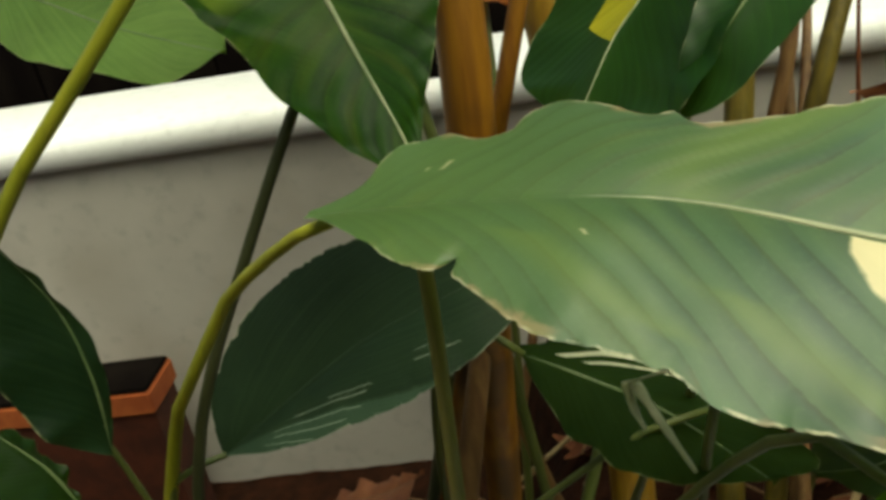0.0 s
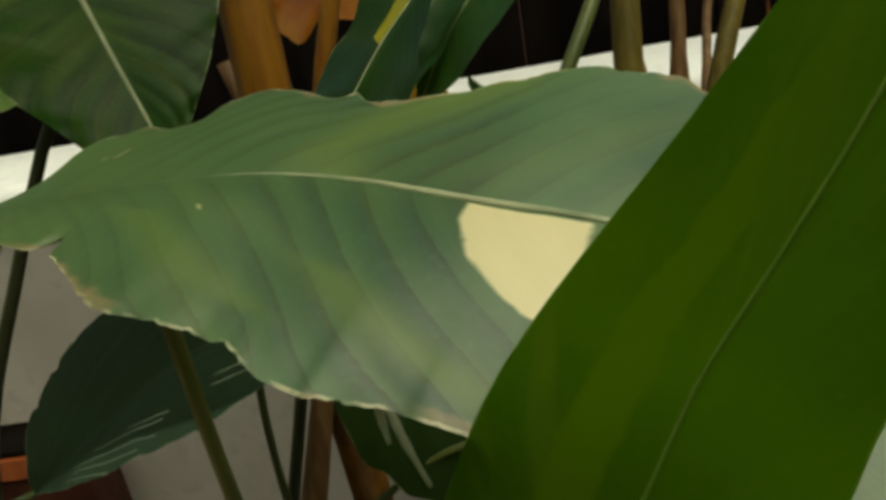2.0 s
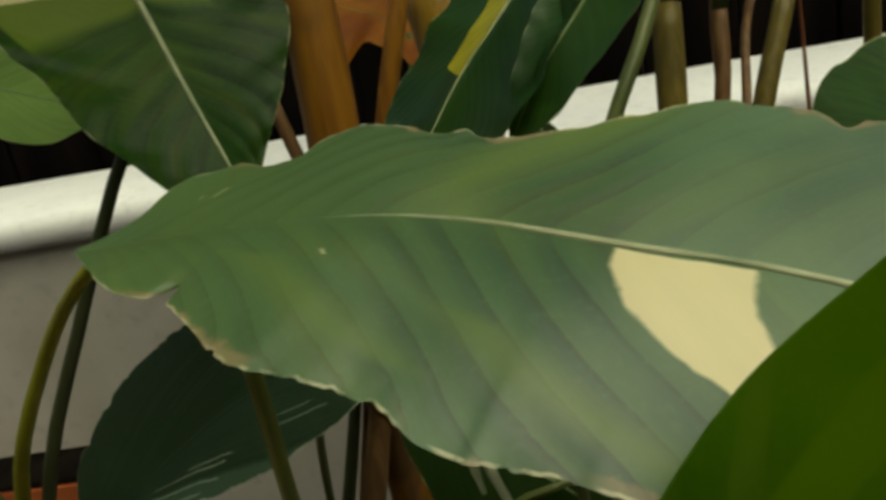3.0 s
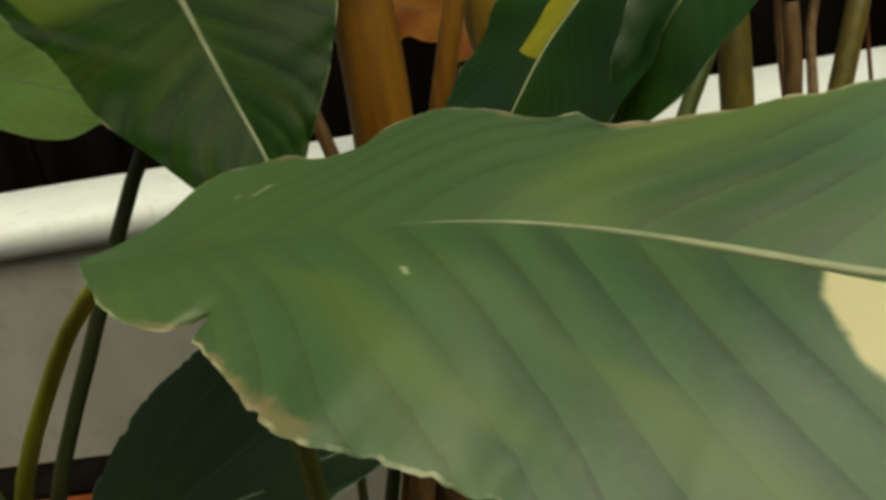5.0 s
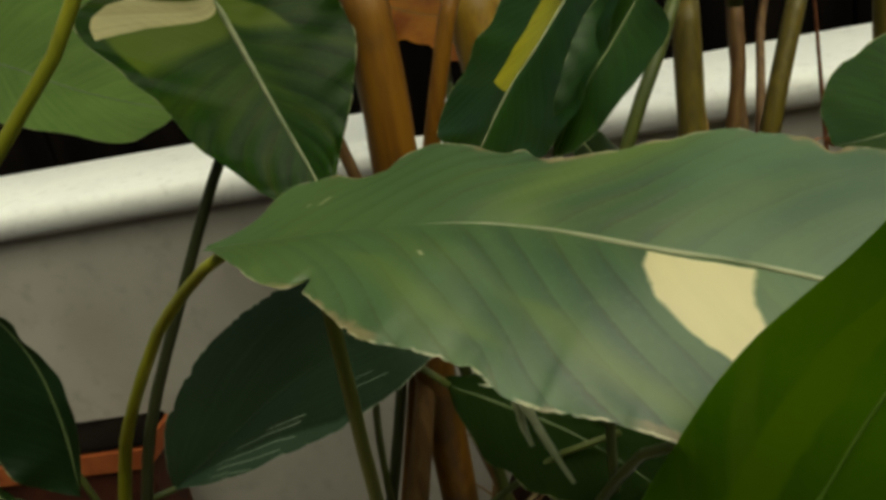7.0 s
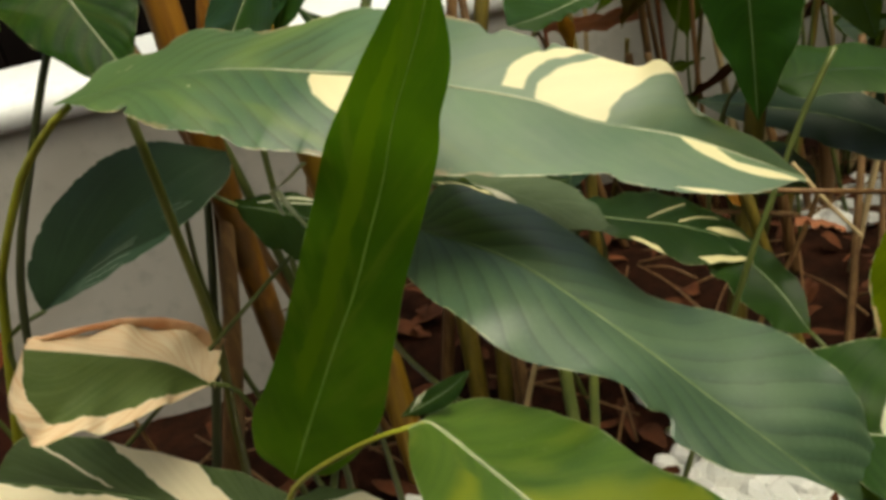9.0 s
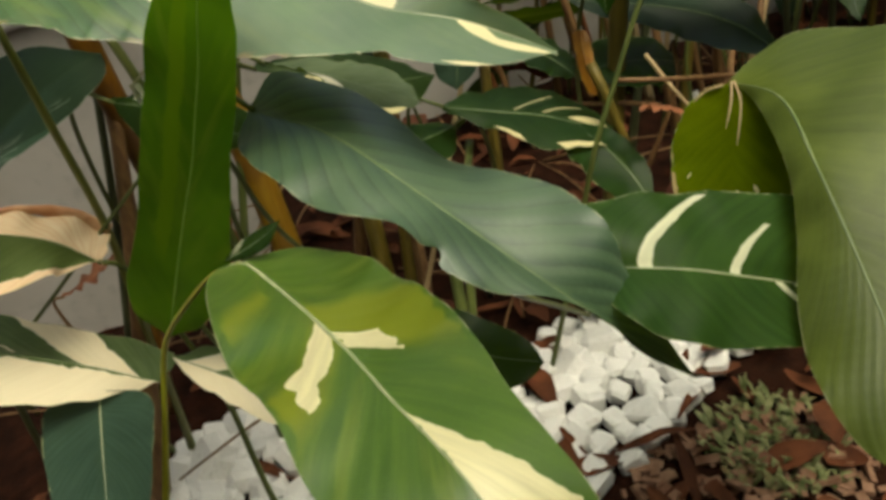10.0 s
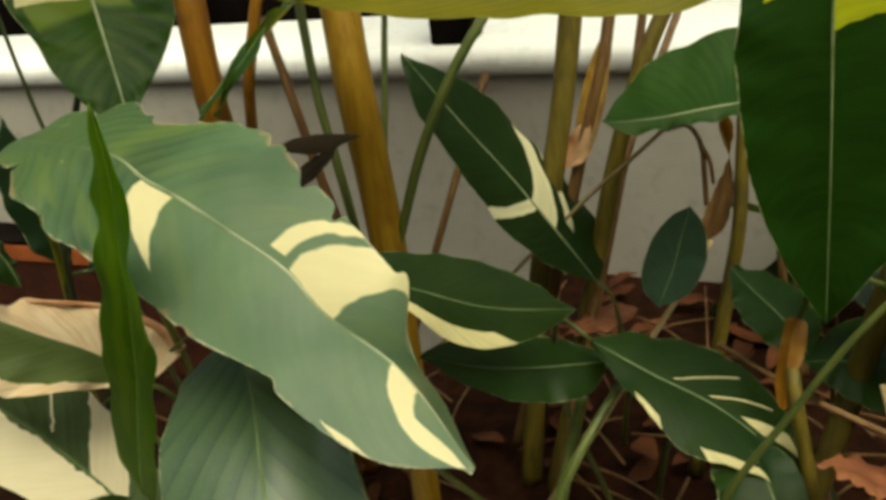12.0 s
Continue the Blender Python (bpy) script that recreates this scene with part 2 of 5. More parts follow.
# Base green kept near black: the leaf's shade is put into the colour.
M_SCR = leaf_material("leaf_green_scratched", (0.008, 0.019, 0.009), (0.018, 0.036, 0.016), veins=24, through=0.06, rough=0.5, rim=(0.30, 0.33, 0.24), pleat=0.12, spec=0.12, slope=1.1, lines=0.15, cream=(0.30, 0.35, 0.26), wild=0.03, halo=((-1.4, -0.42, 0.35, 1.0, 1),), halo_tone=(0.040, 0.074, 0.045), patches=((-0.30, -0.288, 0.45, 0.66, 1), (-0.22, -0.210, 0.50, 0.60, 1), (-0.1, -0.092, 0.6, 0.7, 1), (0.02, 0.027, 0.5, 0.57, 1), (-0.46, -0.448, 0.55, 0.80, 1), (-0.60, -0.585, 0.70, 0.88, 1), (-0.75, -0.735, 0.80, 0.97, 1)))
M_B = leaf_material("leaf_green_blue", (0.044, 0.084, 0.042), (0.082, 0.130, 0.064), veins=18, slope=0.24, through=0.15, rough=0.40, pleat=0.05, mottle=0.4, lines=0.9, crease_shade=0.5, spec=0.7)
M_Z = leaf_material("leaf_dark_blue_green", (0.020, 0.042, 0.030), (0.036, 0.068, 0.046), veins=20, through=0.12, rough=0.4)
M_B2 = leaf_material("leaf_grey_green_cream_band", (0.075, 0.105, 0.058), (0.125, 0.160, 0.090), veins=12, slope=0.25, power=1.0, patches=((0.27, 0.45, 0.05, 1.0, 1),), cream=(0.80, 0.76, 0.60), through=0.2, rough=0.45, lines=0.2)
M_C = leaf_material("leaf_green_fresh_cream", (0.045, 0.10, 0.010), (0.085, 0.15, 0.018), veins=20, slope=0.2, patches=((0.345, 0.435, 0.0, 0.72, -1), (0.41, 0.485, 0.0, 0.42, 1), (0.70, 0.95, 0.0, 0.85, 1)), cream=(0.78, 0.73, 0.42), halo=((0.34, 0.45, 0.0, 0.9, -1), (0.26, 0.47, 0.0, 0.92, 1), (0.10, 0.15, 0.25, 0.85, -1)), halo_tone=(0.20, 0.235, 0.015), through=0.28, rough=0.34, spec=0.9, yellow=0.25, specks=0.06, wild=0.07)
M_G = leaf_material("leaf_green_white_stripes", (0.013, 0.038, 0.008), (0.030, 0.070, 0.013), veins=24, slope=(0.22, 0.26), power=1.3, lines=0.5, patches=((0.085, 0.118, 0.0, 0.95, -1, 0.012), (0.30, 0.325, 0.0, 0.6, -1, 0.02), (0.42, 0.445, 0.0, 0.9, 1), (0.475, 0.49, 0.0, 0.8, 1)), cream=(0.66, 0.68, 0.46), through=0.3)
M_F = leaf_material("leaf_green_bright", (0.060, 0.088, 0.010), (0.098, 0.128, 0.020), veins=22, slope=0.3, lines=0.35, crease_shade=0.25, spec=0.4, cloud=0.6, shine=(0.20, 0.27, 0.012), through=0.34, rough=0.42, pleat=0.12)
M_F2 = leaf_material("leaf_green_underside", (0.045, 0.070, 0.002), (0.075, 0.098, 0.003), veins=9, shine=(0.16, 0.22, 0.006), through=0.3, rough=0.55, specks=0.0, dry=0.9, pleat=0.05, mottle=0.6, spec=0.06, cream=(0.5, 0.45, 0.25), patches=((0.50, 0.53, 0.35, 0.42, 1), (0.30, 0.315, 0.70, 0.75, -1), (0.62, 0.635, 0.2, 0.25, -1), (0.66, 0.68, 0.1, 0.15, 1)))
M_OLIVE = leaf_material("leaf_olive_yellow", (0.12, 0.11, 0.010), (0.20, 0.17, 0.015), veins=18, through=0.35, rough=0.45)
M_D = leaf_material("leaf_green_cream_bands", (0.006, 0.017, 0.005), (0.015, 0.034, 0.010), veins=24, slope=(0.30, 0.10), power=1.3, cream=(0.82, 0.78, 0.52), patches=((0.34, 0.385, 0.0, 1.0, -1), (0.245, 0.375, 0.0, 0.97, 1, 0.06), (0.150, 0.195, 0.28, 1.0, 1)), through=0.15, rough=0.4)
M_E = leaf_material("leaf_green_cream_margin", (0.008, 0.019, 0.005), (0.018, 0.034, 0.009), veins=24, patches=((-0.1, 0.42, 0.62, 1.0, 1),), through=0.18)
M_I = leaf_material("leaf_green_cream_streaks", (0.006, 0.019, 0.004), (0.014, 0.033, 0.008), veins=24, slope=0.3, patches=((0.30, 0.312, 0.1, 0.7, -1), (0.44, 0.453, 0.1, 0.7, -1), (0.56, 0.66, 0.1, 0.6, -1), (0.30, 0.50, 0.80, 1.0, 1), (0.0, 0.12, 0.86, 1.0, 1)), through=0.18)
M_Y = leaf_material("leaf_cream_green", (0.045, 0.07, 0.028), (0.085, 0.12, 0.055), veins=14, slope=0.25, patches=((-0.3, 1.0, 0.06, 1.0, 1), (0.08, 0.30, 0.0, 1.0, -1), (0.50, 0.515, 0.2, 0.9, -1)), cream=(0.80, 0.72, 0.52), cream2=(0.75, 0.67, 0.47), through=0.25, pleat=0.06, wild=0.06)
M_DRYL = leaf_material("leaf_cream_drying", (0.055, 0.085, 0.03), (0.10, 0.13, 0.05), veins=14, patches=((-0.3, 1.0, 0.0, 1.0, -1), (-0.3, 1.0, 0.72, 1.0, 1)), cream=(0.86, 0.72, 0.52), cream2=(0.70, 0.46, 0.25), through=0.3, dry=0.9, wild=0.06)
M_H = leaf_material("leaf_dark_yellow_top", (0.004, 0.020, 0.002), (0.009, 0.036, 0.003), veins=22, slope=0.12, power=1.6, patches=((-0.3, 0.125, 0.03, 0.75, -1), (0.13, 0.21, 0.0, 1.0, 1, 0.03)), cream=(0.35, 0.38, 0.02), spec=0.10, through=0.15, rough=0.5, pleat=0.06)
M_H2 = leaf_material("leaf_green_dark_plain", (0.010, 0.036, 0.004), (0.024, 0.064, 0.007), veins=18, spec=0.15, through=0.2, rough=0.48, pleat=0.06, lines=0.5)
M_V = leaf_material("leaf_green_cream_tip", (0.012, 0.036, 0.005), (0.028, 0.064, 0.009), veins=20, slope=0.15, spec=0.15, lines=0.5, cream=(0.72, 0.70, 0.46), patches=((0.52, 0.555, 0.05, 0.6, -1), (0.68, 0.85, 0.0, 1.0, 1), (0.70, 0.80, 0.0, 0.8, -1)), through=0.25)
M_U = leaf_material("leaf_green_white_flecks", (0.006, 0.016, 0.005), (0.015, 0.032, 0.010), veins=22, slope=0.3, spec=0.07, patches=((0.02, 0.06, 0.3, 1.0, -1), (0.11, 0.135, 0.3, 1.0, -1)), cream=(0.6, 0.62, 0.42), through=0.2)
M_RIB = plain_material("midrib_pale_green", (0.22, 0.27, 0.13), (0.36, 0.38, 0.22), 60, 0.5, 0.1, 0.0005)
M_RIBM = plain_material("midrib_green_and_cream", (0.13, 0.18, 0.085), (0.52, 0.52, 0.34), 16, 0.45, 0.1, 0.0005)
M_RIBD = plain_material("midrib_green", (0.10, 0.15, 0.05), (0.17, 0.22, 0.09), 60, 0.5, 0.1, 0.0005)
M_RIBK = plain_material("midrib_dark_green", (0.016, 0.034, 0.012), (0.03, 0.055, 0.02), 60, 0.5, 0.1, 0.0005)
M_RIBF = plain_material("midrib_fresh_green", (0.22, 0.42, 0.05), (0.32, 0.50, 0.08), 60, 0.5, 0.1, 0.0005, through=0.4)
M_STY = plain_material("stem_yellow_green", (0.25, 0.26, 0.02), (0.36, 0.35, 0.03), 30, 0.45, 0.2, 0.0006, (1, 1, 0.2))
M_STG = plain_material("stem_green", (0.055, 0.075, 0.018), (0.11, 0.13, 0.03), 30, 0.45, 0.2, 0.0006, (1, 1, 0.2))
M_STM = plain_material("stem_olive_green", (0.115, 0.125, 0.026), (0.18, 0.185, 0.04), 30, 0.45, 0.2, 0.0006, (1, 1, 0.2))
M_STD = plain_material("stem_dark_green", (0.030, 0.036, 0.014), (0.06, 0.066, 0.024), 30, 0.5, 0.2, 0.0006, (1, 1, 0.2))
M_STO = plain_material("stem_ochre", (0.21, 0.105, 0.007), (0.32, 0.185, 0.014), 24, 0.5, 0.4, 0.001, (5, 5, 0.3), spots=(0.15, 0.07, 0.010))
# Darker copy of the ochre stem, with the shade put into the colour.
M_STO_SHADED = plain_material("stem_ochre_shaded", (0.17, 0.062, 0.006), (0.30, 0.13, 0.010), 24, 0.5, 0.4, 0.001, (5, 5, 0.3), spots=(0.10, 0.045, 0.008))
M_STOL = plain_material("stem_olive_brown", (0.085, 0.064, 0.009), (0.155, 0.112, 0.016), 24, 0.5, 0.4, 0.001, (5, 5, 0.3), spots=(0.07, 0.05, 0.010))
M_STB = plain_material("stem_brown", (0.11, 0.05, 0.018), (0.20, 0.11, 0.04), 26, 0.6, 0.4, 0.001, (5, 5, 0.3))
M_DRYO = plain_material("dry_leaf_orange", (0.33, 0.085, 0.004), (0.52, 0.20, 0.008), 14, 0.5, 0.4, 0.001, through=0.5)
M_DRYT = plain_material("dry_leaf_tan", (0.42, 0.17, 0.07), (0.72, 0.46, 0.28), 22, 0.6, 0.5, 0.0015, (1, 1, 1), through=0.2)
M_LITTER = plain_material("dry_leaf_brown", (0.040, 0.013, 0.006), (0.135, 0.045, 0.018), 12, 0.75, 0.4, 0.001, spec=0.15)
M_BRACT = plain_material("dry_bract_dark", (0.018, 0.011, 0.005), (0.040, 0.024, 0.010), 25, 0.7, 0.3, 0.001, spec=0.15)
M_DRYR = plain_material("dead_leaf_red_brown", (0.16, 0.05, 0.022), (0.32, 0.12, 0.05), 25, 0.6, 0.4, 0.001, through=0.2)
M_STYO = plain_material("sheath_yellow_orange", (0.22, 0.085, 0.005), (0.34, 0.155, 0.010), 30, 0.5, 0.2, 0.001, through=0.3)
M_DRYS = plain_material("dry_strand_tan", (0.34, 0.24, 0.12), (0.45, 0.34, 0.18), 40, 0.7, 0.2, 0.0005)
M_WALL = plain_material("wall_cream_paint", (0.43, 0.405, 0.375), (0.49, 0.465, 0.43), 5, 0.75, 0.10, 0.001, spec=0.2, spots=(0.38, 0.35, 0.31))
M_COPE = plain_material("coping_white_paint", (0.79, 0.80, 0.82), (0.85, 0.86, 0.87), 8, 0.55, 0.12, 0.001)
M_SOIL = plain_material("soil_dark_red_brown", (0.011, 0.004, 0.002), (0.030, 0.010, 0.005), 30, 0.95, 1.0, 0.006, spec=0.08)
M_PEB = plain_material("pebble_white", (0.72, 0.71, 0.68), (0.82, 0.81, 0.79), 40, 0.55, 0.3, 0.001, spots=(0.55, 0.53, 0.50))
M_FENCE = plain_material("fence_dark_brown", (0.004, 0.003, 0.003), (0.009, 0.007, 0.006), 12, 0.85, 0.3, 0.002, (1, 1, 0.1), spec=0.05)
# Dark copy of the terracotta: the shaded front put into the colour.
M_CLAY_SHADED = plain_material("terracotta_shaded", (0.035, 0.008, 0.004), (0.07, 0.016, 0.007), 25, 0.7, 0.3, 0.001)
M_CLAY = plain_material("terracotta", (0.27, 0.060, 0.016), (0.37, 0.10, 0.028), 25, 0.75, 0.3, 0.001)
M_CHIP = plain_material("bark_brown", (0.16, 0.075, 0.045), (0.30, 0.18, 0.12), 30, 0.85, 0.4, 0.001, spec=0.15)
M_STRIP = plain_material("dry_strip_pale", (0.46, 0.47, 0.30), (0.62, 0.62, 0.44), 60, 0.6, 0.2, 0.0005, through=0.2)
M_MOSS = plain_material("moss_green", (0.09, 0.12, 0.03), (0.32, 0.33, 0.16), 60, 0.6, 0.3, 0.001, through=0.25, spots=(0.16, 0.08, 0.035))
M_ADDED_WALL = plain_material("added_wall_grey", (0.30, 0.29, 0.27), (0.38, 0.37, 0.35), 3, 0.8, 0.2, 0.002)


# ---------------- building blocks ----------------
def spline(points, n):
    """n + 1 places at even steps along a smooth curve through the points."""
    p = [Vector(q) for q in points]
    p = [2 * p[0] - p[1]] + p + [2 * p[-1] - p[-2]]
    dense = []
    for i in range(1, len(p) - 2):
        for j in range(12):
            t = j / 12
            a, b, c, d = p[i - 1], p[i], p[i + 1], p[i + 2]
            dense.append(0.5 * ((2 * b) + (c - a) * t + (2 * a - 5 * b + 4 * c - d) * t * t + (3 * b - a - 3 * c + d) * t ** 3))
    dense.append(p[-2])
    run = [0.0]
    for q, r in zip(dense, dense[1:]):
        run.append(run[-1] + (r - q).length)
    out, k = [], 0
    for i in range(n + 1):
        s = run[-1] * i / n
        while k < len(run) - 2 and run[k + 1] < s:
            k += 1
        f = (s - run[k]) / max(run[k + 1] - run[k], 1e-9)
        out.append(dense[k].lerp(dense[k + 1], f))
    return out


def place_of(ob):
    p = Vector((0, 0, 0))
    while ob is not None:
        p += ob.location
        ob = ob.parent
    return p


def part(name, bm, material, parent=None, label="", smooth=True):
    """One mesh object out of a bmesh in world places, under a thing or a part."""
    me = bpy.data.meshes.new(name)
    bm.to_mesh(me)
    bm.free()
    me.materials.append(material)
    if smooth:
        me.polygons.foreach_set("use_smooth", [True] * len(me.polygons))
    ob = new(name, me)
    if parent is not None:
        ob.parent = parent
        ob.location = -place_of(parent)
    if label:
        tagged(ob, label)
    return ob


def thing(name, at, label, category, group="", kind=""):
    ob = new(name)
    ob.empty_display_size = 0.02
    ob.location = at
    return tagged(ob, label, category, group, kind)


def tube_mesh(points, r0, r1, n=24, sides=9, flat=1.0, wob=0.06, seed=0, bulge=None):
    bm = bmesh.new()
    line = spline(points, n)
    rings = []
    side = Vector((1, 0.13, 0))
    for i, p in enumerate(line):
        t = (line[min(i + 1, n)] - line[max(i - 1, 0)]).normalized()
        b = t.cross(side)
        if b.length < 1e-4:
            b = t.cross(Vector((0, 1, 0)))
        b.normalize()
        c = b.cross(t).normalized()
        f = i / n
        r = r0 + (r1 - r0) * f
        if bulge:
            r *= bulge(f)
        r *= 1 + wob * noise.noise(Vector((f * 6, seed * 3.1, 0)))
        rings.append([bm.verts.new(p + r * (c * math.cos(2 * math.pi * j / sides) + flat * b * math.sin(2 * math.pi * j / sides))) for j in range(sides)])
    for q, s in zip(rings, rings[1:]):
        for j in range(sides):
            bm.faces.new((q[j], q[(j + 1) % sides], s[(j + 1) % sides], s[j]))
    bm.faces.new(rings[0][::-1])
    bm.faces.new(rings[-1])
    return bm


def stem(plant, points, r0, r1, material, name="stem", label="", seed=0, ground=True, sides=9):
    """A stem from its top to the soil."""
    pts = [Vector(p) for p in points]
    if ground and pts[-1].z > 0.05:
        d = (pts[-1] - pts[-2]).normalized()
        d.z = min(d.z, -0.35)
        d.normalize()
        far = (pts[-1].z - 0.045) / -d.z
        last = pts[-1] + d * far
        last.y = min(last.y, 1.25)
        pts += [pts[-1].lerp(last, 0.5) + Vector((0, 0, -0.02)) * min(1, far), last]
    return part(name, tube_mesh(pts, r0, r1, 30, sides, seed=seed), material, plant, label)


def blade(plant, curves, material, rib=M_RIBD, rib_r=0.0012, nu=56, nh=9, bulge=0.07, ripple=0.002, rag=0.0, pleat=0.0,
          veins=22, slope=0.16, seed=0, label="", peak=0.25, name="leaf", flip=1, rib_from=0.0, cuts=(), power=0.8, smooth_tip=False, crease=0.0, window=None, even=0):
    """A leaf blade between its midrib and its two edges, with the midrib as a part of its own."""
    mid, left, right = (spline(c, nu) for c in curves)

    def calmed(edge):
        """The edge without its small bays, which reach only a little way into the blade."""
        return [sum((edge[min(nu, max(0, i + d))] - mid[min(nu, max(0, i + d))] for d in range(-even, even + 1)), Vector()) / (2 * even + 1) for i in range(nu + 1)]

    inner = {-1: calmed(left), 1: calmed(right)}
    bm = bmesh.new()
    uvl = bm.loops.layers.uv.new("UVMap")
    rows, coords = [], {}
    for i in range(nu + 1):
        u = i / nu
        m = mid[i]
        t = (mid[min(i + 1, nu)] - mid[max(i - 1, 0)]).normalized()
        row = []
        n0 = t.cross(left[i] - right[i])
        n0 = n0.normalized() if n0.length > 1e-7 else Vector((0, 0, 1))
        n0 *= flip
        for j in range(-nh, nh + 1):
            a = abs(j) / nh
            e = left[i] if j < 0 else right[i]
            out = e - m
            if rag:
                cut = max(0.0, noise.noise(Vector((u * 34 + seed, 2.0 * (j > 0), seed))) - 0.1) + 0.6 * max(0.0, noise.noise(Vector((u * 110, 5.0 * (j > 0), seed))) - 0.2) + 0.25 * max(0.0, noise.noise(Vector((u * 240, 5.0 * (j > 0), seed))))
                out = out * (1 - rag * cut)
            for at, wide, deep, side in cuts:
                if side * j > 0:
                    out = out * (1 - deep * a ** 5 * math.exp(-(((u - at) / wide) ** 2)))
            wdt = out.length
            base = inner[-1 if j < 0 else 1][i]
            p = m + base * a + (out - base) * (a ** 4 if even else a)
            p = p + n0 * (bulge * wdt * 3.2 * a * (1 - a) * (1 - 0.3 * a))
            p = p + n0 * (ripple * a * a * 2.2 * noise.noise(Vector((u * 11, seed * 7.7 + (j > 0) * 3.3, 0))))
            if pleat:
                fade = max(0.06, min(1.0, (0.48 - u) / 0.16)) if smooth_tip else 1.0
                p = p + n0 * (fade * pleat * min(1, 5 * a) * math.sin(6.283 * veins * (u - (slope if not isinstance(slope, tuple) else slope[0] if j > 0 else slope[1]) * a ** power)) * min(1, 4 * u, 6 * (1 - u)))
            if crease:
                deep = crease * min(1, 4 * a) * min(1, 4 * u, 6 * (1 - u))
                if smooth_tip:
                    deep *= max(0.08, min(1.0, (0.50 - u) / 0.16))
                if window:
                    deep *= math.exp(-(((u - window[0]) / window[1]) ** 2)) * (1.0 if window[2] * j >= 0 else 0.25)
                sl = slope if not isinstance(slope, tuple) else slope[0] if j > 0 else slope[1]
                f = (veins * (u - sl * a ** power)) % 1.0
                if smooth_tip:
                    lift = (f / 0.86 if f < 0.86 else (1 - f) / 0.14) * min(1.0, max(0.0, (u - 0.10) / 0.15))
                else:
                    lift = 4 * f * (1 - f) - 0.66
                p = p + n0 * (deep * lift)
            v = bm.verts.new(p)
            coords[v] = (u, 0.5 + 0.5 * j / nh)
            row.append(v)
        rows.append(row)
    for q, s in zip(rows, rows[1:]):
        for j in range(2 * nh):
            f = bm.faces.new((q[j], q[j + 1], s[j + 1], s[j]))
            for lp in f.loops:
                lp[uvl].uv = coords[lp.vert]
    ob = part(name, bm, material, plant, label)
    if rib is not None:
        part("midrib", tube_mesh(mid[1:-1], rib_r, rib_r * 0.25, 60, 7, 0.8, 0.1, seed, lambda f: min(1.0, max(0.02, (0.15 if not rib_from else 0.0) + (f - rib_from) / peak))), rib, ob)
    return ob


def foot(plant, curves, at, r0=0.0022, r1=0.004, material=M_STG, seed=0):
    """The petiole that joins a leaf's base to the soil."""
    m0, m1 = Vector(curves[0][0]), Vector(curves[0][1])
    d = (m0 - m1).normalized()
    g = Vector((at[0], at[1], 0.045))
    k = (m0 - g).length
    mid = m0 + d * 0.22 * k
    mid.z = max(mid.z, 0.5 * (m0.z + g.z)) if mid.z < m0.z else m0.z + 0.02
    pts = [m0 + (m1 - m0) * 0.05, m0 + d * 0.1 * k, mid.lerp(g, 0.35), mid.lerp(g, 0.7), g]
    part("petiole", tube_mesh(pts, r0, r1, 26, 8, seed=seed), material, plant)


# ---------------- large structure ----------------
def dip(x, y):
    """Soil lowered along the foot of the wall to fit the camera's view."""
    fx = min(1.0, max(0.0, (x + 1.7) / 0.1)) * min(1.0, max(0.0, (0.06 - x) / 0.16))
    fy = min(1.0, max(0.0, (y - 0.80) / 0.22)) * min(1.0, max(0.0, (1.60 - y) / 0.1))
    return -0.28 * fx * fx * (3 - 2 * fx) * fy * fy * (3 - 2 * fy)


def ground_sheet():
    xs = sorted({round(-40 * (0.72 ** i), 4) for i in range(11)} | {round(-1.2 + 0.03 * i, 4) for i in range(95)} | {round(40 * (0.72 ** i), 4) for i in range(9)})
    ys = sorted({round(-40 * (0.72 ** i), 4) for i in range(11)} | {round(-0.9 + 0.03 * i, 4) for i in range(75)} | {round(40 * (0.72 ** i), 4) for i in range(9)})
    bm = bmesh.new()
    grid = []
    for x in xs:
        col = []
        for y in ys:
            near = max(0.0, 1 - max(abs(x - 0.2), abs(y - 0.5)) / 2.2)
            z = 0.045 + near * (0.012 * noise.noise(Vector((x * 7, y * 7, 1))) + 0.008 * noise.noise(Vector((x * 24, y * 24, 4))))
            col.append(bm.verts.new((x, y, z + dip(x, y))))
        grid.append(col)
    for a, b in zip(grid, grid[1:]):
        for j in range(len(ys) - 1):
            bm.faces.new((a[j], b[j], b[j + 1], a[j + 1]))
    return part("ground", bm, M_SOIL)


ground = tagged(ground_sheet(), "dark red-brown garden soil under the plants", "ground", kind="structure")


def extrude_profile(profile, x0, x1, steps=40, wave=0.0):
    bm = bmesh.new()
    rows = []
    for i in range(steps + 1):
        x = x0 + (x1 - x0) * i / steps
        rows.append([bm.verts.new((x, y, z + wave * noise.noise(Vector((x * 3, y * 9, z * 9))))) for y, z in profile])
    n = len(profile)
    for a, b in zip(rows, rows[1:]):
        for j in range(n):
            bm.faces.new((a[j], a[(j + 1) % n], b[(j + 1) % n], b[j]))
    bm.faces.new(rows[0])
    bm.faces.new(rows[-1][::-1])
    bmesh.ops.recalc_face_normals(bm, faces=bm.faces)
    return bm


